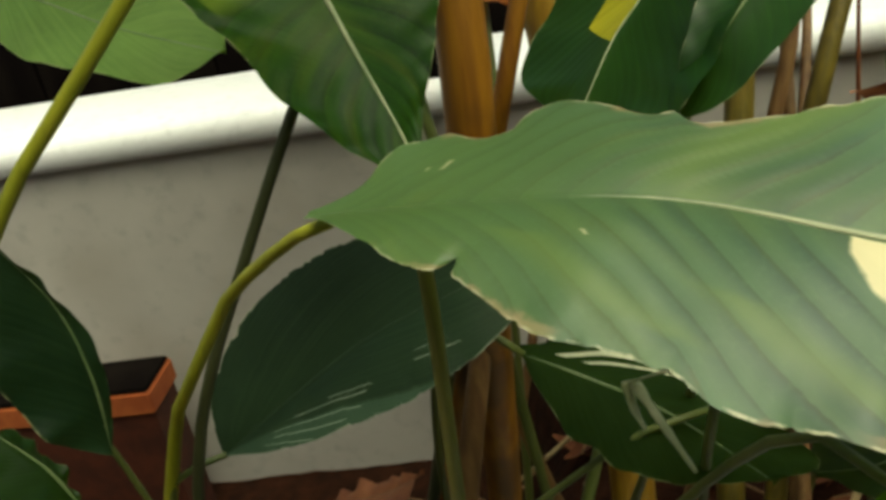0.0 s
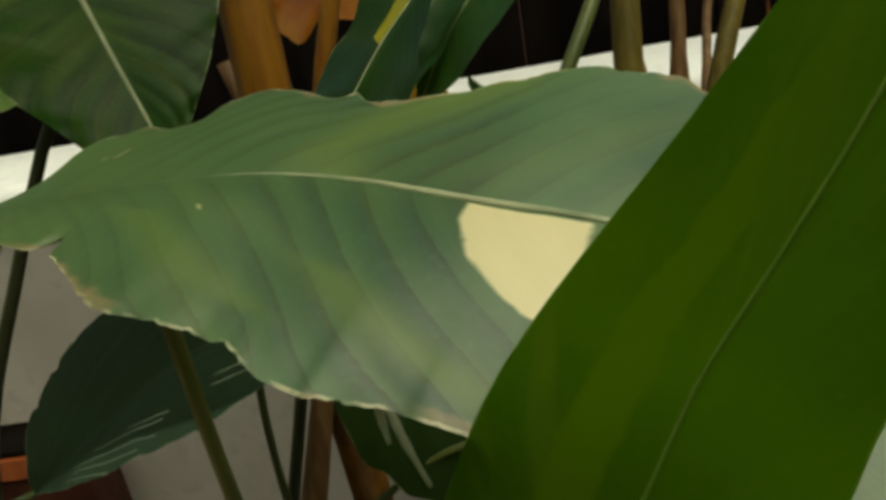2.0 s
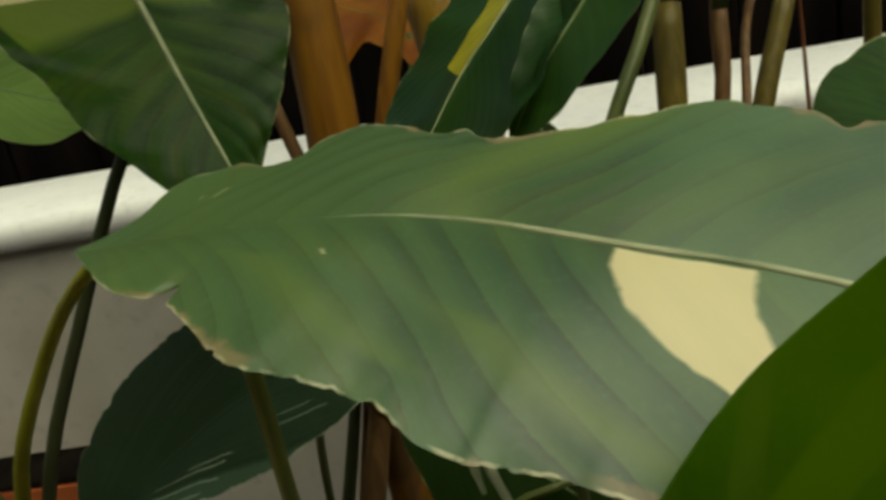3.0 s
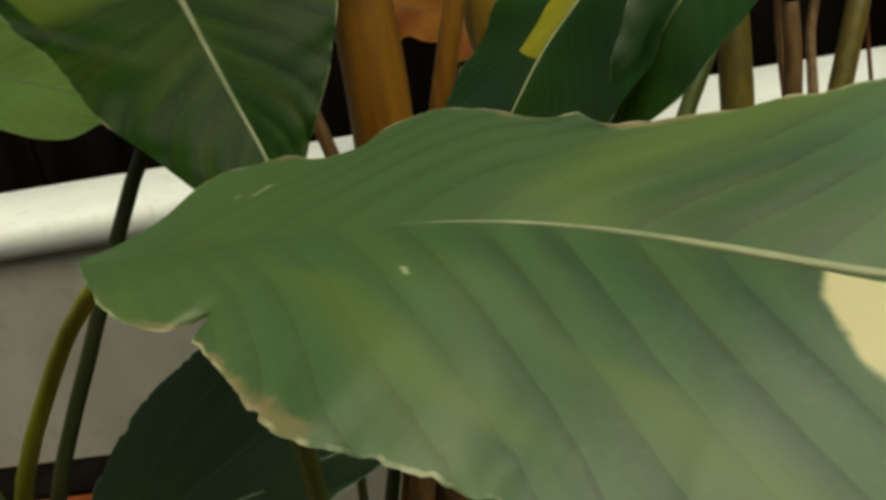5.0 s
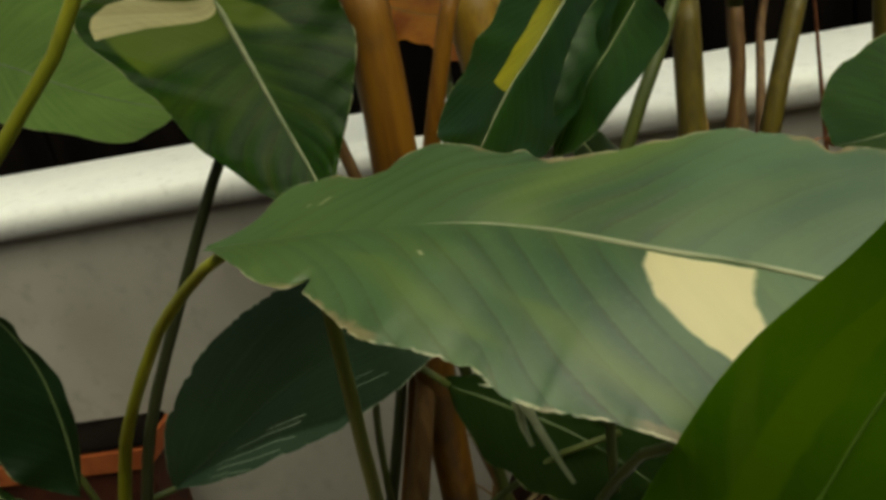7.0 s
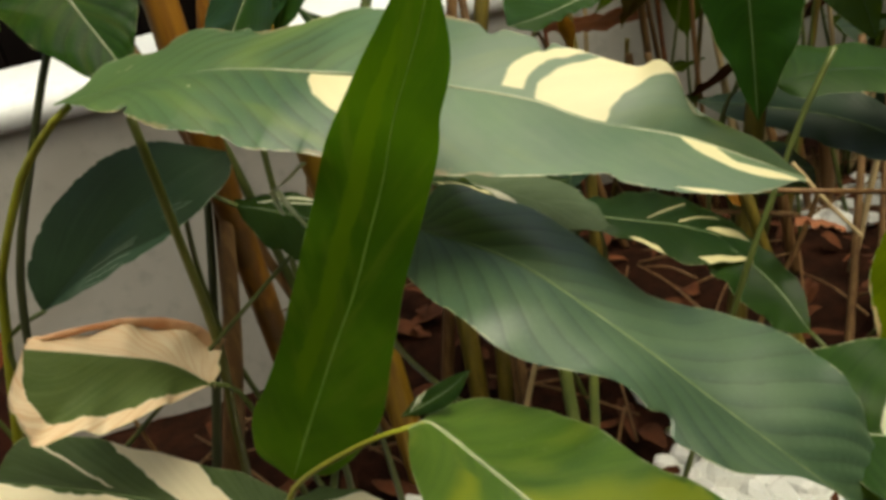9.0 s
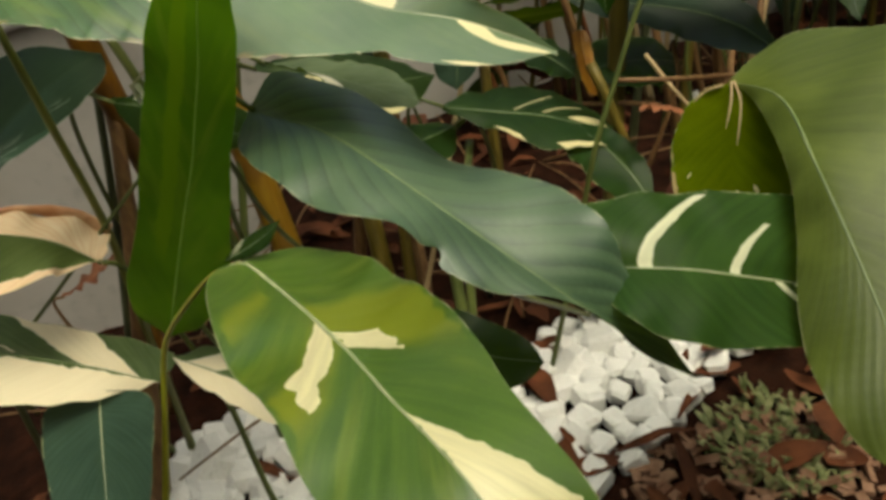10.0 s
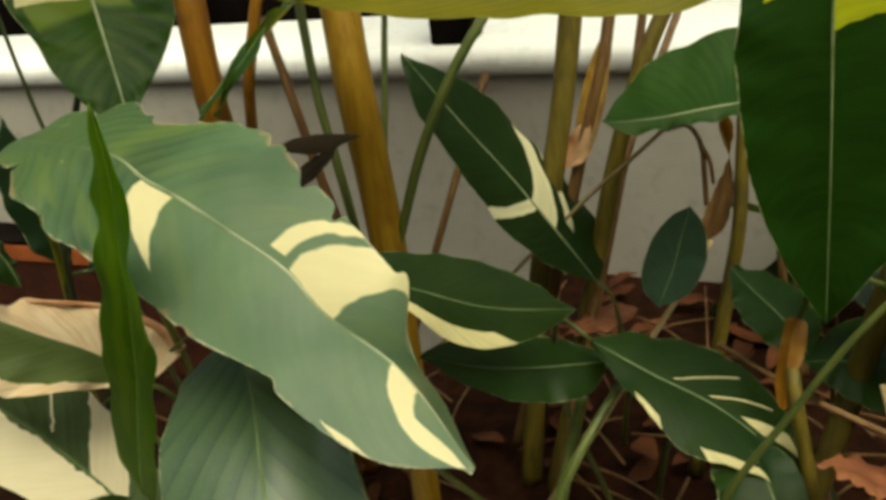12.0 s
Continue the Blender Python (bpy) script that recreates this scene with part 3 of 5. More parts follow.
WALL_Y = 1.307
garden_wall = thing("wall_north", (0, WALL_Y, 0.0), "low cream painted garden wall with a white coping", "wall", kind="structure")
part("wall_body", extrude_profile([(WALL_Y, -0.35), (WALL_Y + 0.26, -0.35), (WALL_Y + 0.26, 0.481), (WALL_Y, 0.481)], -4, 4), M_WALL, garden_wall, smooth=False)
lip = [(WALL_Y - 0.012, 0.478), (WALL_Y - 0.020, 0.486), (WALL_Y - 0.022, 0.506)]
lip += [(WALL_Y - 0.022 + 0.03 * (1 - math.cos(q)), 0.506 + 0.03 * math.sin(q)) for q in (0.35, 0.7, 1.05, 1.4)]
lip += [(WALL_Y + 0.05, 0.538), (WALL_Y + 0.29, 0.545), (WALL_Y + 0.30, 0.53), (WALL_Y + 0.30, 0.478)]
part("coping", extrude_profile(lip, -4, 4, 60, 0.002), M_COPE, garden_wall, "rounded white painted coping")

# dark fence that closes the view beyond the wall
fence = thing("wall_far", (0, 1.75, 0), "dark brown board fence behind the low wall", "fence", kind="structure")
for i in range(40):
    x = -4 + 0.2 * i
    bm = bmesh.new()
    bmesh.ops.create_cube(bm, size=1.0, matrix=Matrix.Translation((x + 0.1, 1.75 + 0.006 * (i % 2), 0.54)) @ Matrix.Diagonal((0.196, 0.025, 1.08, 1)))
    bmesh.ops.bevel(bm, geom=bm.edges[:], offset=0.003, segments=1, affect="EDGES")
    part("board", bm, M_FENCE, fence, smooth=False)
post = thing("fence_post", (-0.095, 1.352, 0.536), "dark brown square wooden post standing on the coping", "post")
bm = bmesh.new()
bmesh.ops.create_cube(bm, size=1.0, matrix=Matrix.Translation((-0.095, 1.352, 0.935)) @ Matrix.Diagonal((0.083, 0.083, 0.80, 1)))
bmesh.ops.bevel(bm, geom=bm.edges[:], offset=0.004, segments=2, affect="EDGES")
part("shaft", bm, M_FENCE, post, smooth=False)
# unseen walls added to close the garden corner and block low sky light
def box_wall(name, centre, size, label):
    bm = bmesh.new()
    bmesh.ops.create_cube(bm, size=1.0, matrix=Matrix.Translation(centre) @ Matrix.Diagonal((*size, 1)))
    return tagged(part(name, bm, M_ADDED_WALL, smooth=False), label, "wall", kind="structure")


box_wall("wall_south", (0, -1.3, 1.3), (6.4, 0.15, 2.6), "unseen plain grey wall added to block low southern sky light")
box_wall("wall_west", (-1.75, 0, 2.2), (0.12, 2.6, 4.4), "unseen plain grey side wall added to block low sky light")
box_wall("wall_east", (2.1, 0, 1.0), (0.12, 2.4, 2.0), "unseen plain grey side wall added to block low sky light")

# ---------------- plants ----------------
ginger = thing("ginger_plant", (-0.02, 0.42, 0.045), "variegated ginger plant with broad green and cream leaves", "plant", "garden plants")
MAIN = (
     [(-0.082,0.307,0.711), (-0.03,0.288,0.716), (0.014,0.277,0.716), (0.044,0.272,0.711), (0.078,0.253,0.705), (0.107,0.244,0.698), (0.15,0.23,0.684), (0.194,0.216,0.668), (0.224,0.199,0.652), (0.273,0.182,0.634), (0.322,0.147,0.609)],
     [(-0.082,0.307,0.711), (-0.071,0.31,0.714), (-0.062,0.314,0.717), (-0.054,0.326,0.722), (-0.048,0.331,0.724), (-0.04,0.331,0.725), (-0.033,0.332,0.726), (-0.029,0.331,0.726), (-0.022,0.324,0.725), (-0.015,0.322,0.725), (-0.008,0.324,0.726), (-0.001,0.331,0.729), (0.009,0.335,0.731), (0.017,0.332,0.731), (0.024,0.328,0.73), (0.032,0.32,0.728), (0.038,0.316,0.727), (0.045,0.315,0.727), (0.049,0.307,0.725), (0.056,0.305,0.724), (0.066,0.304,0.724), (0.078,0.304,0.724), (0.092,0.306,0.725), (0.108,0.306,0.725), (0.122,0.305,0.724), (0.15,0.302,0.716), (0.173,0.279,0.709), (0.215,0.251,0.692), (0.257,0.221,0.673), (0.273,0.208,0.674), (0.282,0.181,0.648), (0.303,0.165,0.631), (0.322,0.147,0.609)],
     [(-0.082,0.307,0.711), (-0.056,0.266,0.716), (-0.05,0.259,0.714), (-0.043,0.254,0.712), (-0.037,0.252,0.711), (-0.034,0.254,0.71), (-0.03,0.249,0.709), (-0.022,0.24,0.706), (-0.016,0.232,0.703), (-0.009,0.226,0.701), (-0.003,0.225,0.699), (0.005,0.223,0.697), (0.013,0.221,0.694), (0.017,0.219,0.693), (0.022,0.215,0.691), (0.027,0.211,0.688), (0.034,0.208,0.685), (0.038,0.206,0.684), (0.047,0.206,0.681), (0.056,0.205,0.678), (0.064,0.202,0.675), (0.094,0.197,0.66), (0.126,0.185,0.651), (0.158,0.171,0.646), (0.207,0.158,0.64), (0.221,0.149,0.634), (0.252,0.138,0.624), (0.286,0.134,0.615), (0.322,0.147,0.609)])
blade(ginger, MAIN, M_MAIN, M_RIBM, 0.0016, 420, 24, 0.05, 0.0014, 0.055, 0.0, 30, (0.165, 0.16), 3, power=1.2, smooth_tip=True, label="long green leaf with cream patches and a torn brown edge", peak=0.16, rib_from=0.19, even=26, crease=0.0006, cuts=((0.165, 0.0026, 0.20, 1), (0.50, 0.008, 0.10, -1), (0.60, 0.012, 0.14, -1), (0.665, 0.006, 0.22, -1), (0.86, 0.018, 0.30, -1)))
stem(ginger, [(-0.074,0.305,0.7085), (-0.09,0.321,0.699), (-0.115,0.341,0.68), (-0.145,0.366,0.653), (-0.166,0.371,0.624), (-0.19,0.387,0.592), (-0.218,0.411,0.548), (-0.292,0.451,0.379)], 0.0024, 0.0074, M_STY, "petiole", "yellow-green curved leaf stalk")
LEAFB = (
     [(0.114,0.255,0.59), (0.163,0.195,0.58), (0.2,0.14,0.556), (0.245,0.099,0.51), (0.284,0.073,0.467), (0.326,0.07,0.413), (0.374,0.072,0.35)],
     [(0.114,0.255,0.59), (0.143,0.265,0.612), (0.197,0.229,0.584), (0.238,0.18,0.543), (0.288,0.154,0.521), (0.316,0.136,0.508), (0.33,0.113,0.484), (0.336,0.093,0.452), (0.353,0.077,0.403), (0.374,0.072,0.35)],
     [(0.114,0.255,0.59), (0.099,0.216,0.581), (0.117,0.163,0.576), (0.146,0.121,0.562), (0.185,0.098,0.552), (0.204,0.077,0.522), (0.229,0.066,0.501), (0.272,0.065,0.479), (0.304,0.068,0.443), (0.334,0.069,0.394), (0.374,0.072,0.35)])
blade(ginger, LEAFB, M_B, M_RIBD, 0.0014, 260, 16, 0.08, 0.003, 0.03, 0.0, 18, 0.24, 5, "drooping blue-green leaf with a torn edge", even=14, crease=0.0018, window=(0.70, 0.20, -1), cuts=((0.47, 0.012, 0.30, 1), (0.80, 0.02, 0.25, 1)))
foot(ginger, LEAFB, (-0.02, 0.45), seed=1)
LEAFB2 = (
     [(0.13,0.329,0.597), (0.176,0.282,0.589), (0.214,0.246,0.577), (0.238,0.225,0.568)],
     [(0.13,0.329,0.597), (0.166,0.322,0.594), (0.213,0.287,0.586), (0.234,0.255,0.576), (0.238,0.225,0.568)],
     [(0.13,0.329,0.597), (0.156,0.301,0.596), (0.188,0.245,0.58), (0.223,0.226,0.566), (0.238,0.225,0.568)])
blade(ginger, LEAFB2, M_B2, M_RIBD, 0.0008, 40, 8, 0.06, 0.003, seed=6)
foot(ginger, LEAFB2, (0.04, 0.5), seed=2)
LEAFS = (
     [(-0.201,0.425,0.52), (-0.157,0.429,0.55), (-0.105,0.435,0.582), (-0.05,0.438,0.604), (-0.012,0.445,0.612)],
     [(-0.201,0.425,0.52), (-0.211,0.455,0.547), (-0.189,0.479,0.58), (-0.157,0.491,0.603), (-0.121,0.489,0.619), (-0.077,0.485,0.625), (-0.012,0.445,0.612)],
     [(-0.201,0.425,0.52), (-0.148,0.396,0.544), (-0.088,0.389,0.566), (-0.058,0.395,0.577), (-0.03,0.408,0.588), (-0.011,0.429,0.599), (-0.012,0.445,0.612)])
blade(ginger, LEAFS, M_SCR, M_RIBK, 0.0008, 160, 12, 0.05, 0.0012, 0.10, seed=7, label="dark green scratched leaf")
foot(ginger, LEAFS, (-0.16, 0.5), seed=3)
LEAFU = (
     [(-0.016,0.419,0.572), (0.014,0.399,0.567), (0.055,0.386,0.547), (0.101,0.367,0.513)],
     [(-0.016,0.419,0.572), (0.009,0.432,0.571), (0.056,0.42,0.553), (0.108,0.405,0.525), (0.131,0.38,0.51), (0.101,0.367,0.513)],
     [(-0.016,0.419,0.572), (-0.009,0.395,0.563), (0.009,0.37,0.546), (0.042,0.357,0.53), (0.101,0.367,0.513)])
blade(ginger, LEAFU, M_U, M_RIBD, 0.0012, 50, 9, 0.08, 0.004, 0.03, seed=8)
foot(ginger, LEAFU, (-0.03, 0.52), seed=4)
for line in ([(0.054,0.303,0.635), (0.039,0.32,0.62), (0.025,0.328,0.611)],
             [(0.026,0.328,0.612), (0.027,0.323,0.603), (0.03,0.313,0.598)],
             [(0.029,0.327,0.611), (0.036,0.309,0.603), (0.045,0.295,0.59)]):
    part("torn_strip", tube_mesh(line, 0.0026, 0.0009, 14, 7, 0.35, 0.3), M_STRIP, ginger, "pale dry torn leaf strip")
stem(ginger, [(0.075,0.379,0.553), (0.036,0.373,0.546), (0.001,0.372,0.523)], 0.0018, 0.0026, M_STG, "petiole", seed=31)
stem(ginger, [(-0.049,0.337,0.686), (-0.049,0.337,0.668), (-0.053,0.349,0.59), (-0.062,0.375,0.477), (-0.083,0.404,0.367)], 0.0032, 0.0055, M_STM, "stem", seed=5)
stem(ginger, [(-0.055,0.539,0.553), (-0.076,0.514,0.469), (-0.104,0.492,0.372), (-0.136,0.468,0.269)], 0.004, 0.007, M_STD, "stem", seed=6)
stem(ginger, [(-0.035,0.513,0.554), (-0.066,0.467,0.435), (-0.09,0.444,0.354), (-0.122,0.435,0.257)], 0.007, 0.016, M_STB, "stem", "brown sheathed stem", seed=7)

young = thing("ginger_plant", (-0.05, 0.22, 0.045), "young ginger plant with an upright backlit leaf and a cream-splashed leaf", "plant", "garden plants")
FRONT = (
     [(-0.017,0.241,0.424), (0.039,0.217,0.533), (0.065,0.206,0.581), (0.082,0.198,0.618), (0.098,0.191,0.653), (0.111,0.184,0.688), (0.122,0.178,0.711), (0.132,0.173,0.732), (0.14,0.168,0.753), (0.149,0.161,0.788)],
     [(-0.017,0.241,0.424), (-0.033,0.249,0.45), (-0.027,0.248,0.485), (-0.009,0.236,0.515), (0.02,0.222,0.568), (0.05,0.209,0.631), (0.068,0.204,0.667), (0.085,0.199,0.696), (0.108,0.182,0.73), (0.134,0.169,0.765), (0.149,0.161,0.788)],
     [(-0.017,0.241,0.424), (0.014,0.221,0.437), (0.056,0.195,0.487), (0.078,0.19,0.543), (0.099,0.189,0.595), (0.126,0.172,0.661), (0.133,0.167,0.688), (0.143,0.165,0.716), (0.145,0.168,0.765), (0.149,0.161,0.788)])
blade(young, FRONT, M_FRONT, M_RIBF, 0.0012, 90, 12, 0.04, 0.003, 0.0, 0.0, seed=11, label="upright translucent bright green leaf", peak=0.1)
LEAFC = (
     [(0.076,0.107,0.554), (0.087,0.114,0.548), (0.103,0.082,0.547), (0.12,0.04,0.55), (0.139,-0.02,0.562), (0.151,-0.061,0.566), (0.167,-0.114,0.574), (0.178,-0.146,0.565), (0.185,-0.169,0.559)],
     [(0.076,0.107,0.554), (0.073,0.062,0.575), (0.075,0.022,0.578), (0.082,-0.012,0.573), (0.095,-0.046,0.578), (0.106,-0.078,0.582), (0.112,-0.106,0.578), (0.126,-0.138,0.57), (0.155,-0.162,0.565), (0.185,-0.169,0.559)],
     [(0.076,0.107,0.554), (0.095,0.133,0.541), (0.124,0.144,0.527), (0.154,0.108,0.533), (0.18,0.017,0.563), (0.191,-0.034,0.579), (0.197,-0.069,0.581), (0.2,-0.095,0.579), (0.21,-0.141,0.576), (0.213,-0.162,0.564), (0.206,-0.173,0.556), (0.185,-0.169,0.559)])
blade(young, LEAFC, M_C, M_RIB, 0.0016, 240, 14, 0.06, 0.003, 0.0, 0.0, 20, 0.2, seed=12, crease=0.0003, label="fresh green leaf splashed with cream", peak=0.1)
stem(young, [(0.084,0.113,0.549), (0.068,0.116,0.547), (0.036,0.156,0.508), (-0.007,0.208,0.449), (-0.027,0.222,0.411), (-0.058,0.225,0.333), (-0.123,0.217,0.173)], 0.0013, 0.0045, M_STY, "stem", "yellow-green stem", seed=8)
BRACTC = (
     [(0.073,0.127,0.546), (0.086,0.127,0.549), (0.102,0.128,0.554), (0.116,0.13,0.561)],
     [(0.073,0.127,0.546), (0.086,0.13,0.554), (0.102,0.131,0.559), (0.116,0.13,0.561)],
     [(0.073,0.127,0.546), (0.088,0.124,0.545), (0.104,0.124,0.549), (0.116,0.13,0.561)])
blade(young, BRACTC, M_U, M_RIBD, 0.0006, 24, 6, 0.15, 0.001, seed=17, name="bract", label="small withered dark green bract")
LEAFY = (
     [(-0.05,0.258,0.369), (-0.102,0.265,0.407), (-0.157,0.27,0.442), (-0.222,0.275,0.474)],
     [(-0.05,0.258,0.369), (-0.035,0.284,0.376), (-0.108,0.323,0.404), (-0.176,0.349,0.43), (-0.228,0.356,0.45), (-0.222,0.275,0.474)],
     [(-0.05,0.258,0.369), (-0.068,0.227,0.392), (-0.119,0.222,0.41), (-0.168,0.22,0.436), (-0.212,0.241,0.459), (-0.222,0.275,0.474)])
blade(young, LEAFY, M_Y, M_RIBD, 0.0010, 60, 9, 0.12, 0.002, seed=13, label="cream and green leaf with a curled edge")
LEAFY2 = (
     [(-0.032,0.266,0.385), (0.008,0.232,0.378), (0.045,0.198,0.369), (0.083,0.154,0.345)],
     [(-0.032,0.266,0.385), (0.001,0.27,0.38), (0.037,0.257,0.367), (0.067,0.219,0.35), (0.083,0.154,0.345)],
     [(-0.032,0.266,0.385), (-0.011,0.225,0.381), (0.021,0.19,0.369), (0.051,0.165,0.355), (0.083,0.154,0.345)])
blade(young, LEAFY2, M_Y, M_RIBD, 0.0010, 40, 8, 0.10, 0.002, seed=14)
LEAFZ = (
     [(-0.091,0.24,0.395), (-0.094,0.201,0.374), (-0.099,0.155,0.343)],
     [(-0.091,0.24,0.395), (-0.141,0.252,0.386), (-0.149,0.217,0.369), (-0.136,0.16,0.343), (-0.099,0.155,0.343)],
     [(-0.091,0.24,0.395), (-0.045,0.21,0.396), (-0.049,0.172,0.375), (-0.065,0.139,0.344), (-0.099,0.155,0.343)])
blade(young, LEAFZ, M_Z, M_RIB, 0.0010, 40, 8, 0.06, 0.001, seed=15)
DRY = (
     [(-0.066,0.326,0.466), (-0.086,0.306,0.51), (-0.116,0.282,0.545), (-0.151,0.264,0.575)],
     [(-0.066,0.326,0.466), (-0.064,0.38,0.47), (-0.094,0.368,0.509), (-0.134,0.349,0.532), (-0.171,0.325,0.549), (-0.151,0.264,0.575)],
     [(-0.066,0.326,0.466), (-0.077,0.295,0.485), (-0.105,0.246,0.51), (-0.146,0.22,0.531), (-0.157,0.227,0.559), (-0.151,0.264,0.575)])
blade(young, DRY, M_DRYL, M_RIBD, 0.0012, 50, 9, 0.14, 0.006, 0.05, seed=16, label="curled leaf drying to tan")
part("curled_edge", tube_mesh([(-0.063,0.376,0.47), (-0.077,0.374,0.491), (-0.101,0.364,0.515), (-0.127,0.352,0.53), (-0.15,0.334,0.542), (-0.173,0.32,0.551)], 0.0075, 0.004, 40, 9, 0.55, 0.5, 17), M_DRYT, young, "rolled orange-brown dry leaf edge")
foot(young, DRY, (-0.03, 0.32), seed=9)

RUSTLEAF = (
     [(-0.254,0.66,0.254), (-0.209,0.64,0.278), (-0.158,0.62,0.306), (-0.117,0.6,0.34)],
     [(-0.254,0.66,0.254), (-0.214,0.66,0.275), (-0.161,0.64,0.305), (-0.117,0.6,0.34)],
     [(-0.254,0.66,0.254), (-0.197,0.6,0.295), (-0.147,0.58,0.321), (-0.117,0.6,0.34)])
blade(young, RUSTLEAF, M_DRYR, M_STB, 0.001, 40, 8, 0.15, 0.006, 0.08, seed=18, label="withered rust-brown leaf")
foot(young, RUSTLEAF, (-0.2, 0.62), seed=10, material=M_STB)

tall = thing("ginger_plant", (-0.12, 0.62, 0.045), "tall ginger plant with dark ribbed leaves", "plant", "garden plants")
LEAFA = (
     [(-0.096,0.436,0.804), (-0.088,0.429,0.784), (-0.071,0.411,0.744), (-0.056,0.395,0.711), (-0.047,0.382,0.685)],
     [(-0.096,0.436,0.804), (-0.14,0.418,0.812), (-0.154,0.401,0.799), (-0.121,0.387,0.766), (-0.106,0.38,0.742), (-0.086,0.379,0.719), (-0.066,0.38,0.701), (-0.047,0.382,0.685)],
     [(-0.096,0.436,0.804), (-0.058,0.466,0.806), (-0.033,0.464,0.778), (-0.036,0.442,0.745), (-0.043,0.422,0.723), (-0.049,0.398,0.701), (-0.047,0.382,0.685)])
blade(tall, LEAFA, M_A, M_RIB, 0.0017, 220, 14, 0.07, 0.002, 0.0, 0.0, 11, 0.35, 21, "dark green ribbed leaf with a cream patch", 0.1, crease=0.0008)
stem(tall, [(-0.086,0.415,0.755), (-0.107,0.402,0.72), (-0.125,0.40,0.69), (-0.147,0.40,0.652), (-0.178,0.40,0.598), (-0.204,0.405,0.54), (-0.228,0.415,0.46), (-0.26,0.43,0.28)], 0.0028, 0.0048, M_STD, "stem", seed=10)
LEAFA2 = (
     [(-0.386,0.626,0.809), (-0.317,0.603,0.784), (-0.257,0.589,0.756), (-0.187,0.586,0.729)],
     [(-0.386,0.626,0.809), (-0.38,0.675,0.854), (-0.32,0.708,0.869), (-0.234,0.678,0.821), (-0.197,0.63,0.764), (-0.187,0.586,0.729)],
     [(-0.386,0.626,0.809), (-0.33,0.564,0.768), (-0.297,0.549,0.748), (-0.253,0.547,0.73), (-0.222,0.559,0.723), (-0.187,0.586,0.729)])
blade(tall, LEAFA2, M_PALE, M_RIBD, 0.0016, 60, 10, 0.05, 0.004, seed=22, label="broad pale green leaf")
foot(tall, LEAFA2, (-0.4, 0.7), seed=11)
stem(tall, [(-0.045,0.37,0.97), (-0.085,0.353,0.87), (-0.111,0.344,0.82), (-0.136,0.336,0.785), (-0.162,0.332,0.761), (-0.189,0.329,0.736), (-0.211,0.326,0.71)], 0.0028, 0.004, M_STY, "stem", seed=12)
LEAFT = (
     [(0.107,0.475,0.795), (0.083,0.453,0.771), (0.06,0.431,0.748), (0.043,0.42,0.731), (0.02,0.392,0.702)],
     [(0.107,0.475,0.795), (0.065,0.53,0.785), (0.035,0.497,0.752), (0.014,0.48,0.729), (0.003,0.457,0.71), (0.02,0.392,0.702)],
     [(0.107,0.475,0.795), (0.099,0.392,0.771), (0.084,0.372,0.748), (0.07,0.359,0.729), (0.056,0.353,0.715), (0.038,0.369,0.704), (0.02,0.392,0.702)])
blade(tall, LEAFT, M_DARKY, M_RIB, 0.001, 60, 10, 0.08, 0.003, seed=23, label="dark green leaf with a yellow stripe")
LEAFT2 = (
     [(0.107,0.383,0.772), (0.091,0.375,0.753), (0.078,0.369,0.739), (0.067,0.368,0.723), (0.058,0.367,0.707)],
     [(0.107,0.383,0.772), (0.09,0.406,0.769), (0.075,0.389,0.753), (0.066,0.378,0.738), (0.061,0.373,0.724), (0.058,0.367,0.707)],
     [(0.107,0.383,0.772), (0.111,0.357,0.757), (0.097,0.348,0.742), (0.084,0.346,0.73), (0.077,0.347,0.722), (0.067,0.349,0.715), (0.058,0.367,0.707)])
blade(tall, LEAFT2, M_GLOSS, M_RIBD, 0.001, 60, 10, 0.14, 0.0005, seed=24)
LEAFL = (
     [(-0.327,0.51,0.467), (-0.321,0.513,0.532), (-0.333,0.522,0.591), (-0.371,0.529,0.652)],
     [(-0.327,0.51,0.467), (-0.316,0.516,0.51), (-0.315,0.522,0.557), (-0.332,0.518,0.61), (-0.371,0.529,0.652)],
     [(-0.327,0.51,0.467), (-0.355,0.495,0.493), (-0.38,0.499,0.541), (-0.39,0.509,0.602), (-0.371,0.529,0.652)])
blade(tall, LEAFL, M_SHADED, M_RIBD, 0.0013, 50, 9, 0.06, 0.003, seed=25)
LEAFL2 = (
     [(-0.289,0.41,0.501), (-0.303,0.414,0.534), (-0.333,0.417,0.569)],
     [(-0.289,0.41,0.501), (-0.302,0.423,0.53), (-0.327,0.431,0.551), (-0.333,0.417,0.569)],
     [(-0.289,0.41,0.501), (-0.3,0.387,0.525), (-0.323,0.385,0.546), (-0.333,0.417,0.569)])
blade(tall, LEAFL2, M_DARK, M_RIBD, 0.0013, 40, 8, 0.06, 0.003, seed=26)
stem(tall, [(-0.027,0.478,0.8), (-0.026,0.475,0.776), (-0.025,0.471,0.734), (-0.027,0.471,0.689), (-0.032,0.489,0.593), (-0.039,0.53,0.469)], 0.014, 0.015, M_STO_SHADED, "stem", "thick brown-ochre sheathed stem", seed=13, sides=14)
stem(tall, [(0.025,0.522,0.789), (0.016,0.514,0.767), (0.005,0.511,0.733), (-0.007,0.506,0.693), (-0.023,0.515,0.634)], 0.0055, 0.007, M_STO_SHADED, "stem", seed=14)
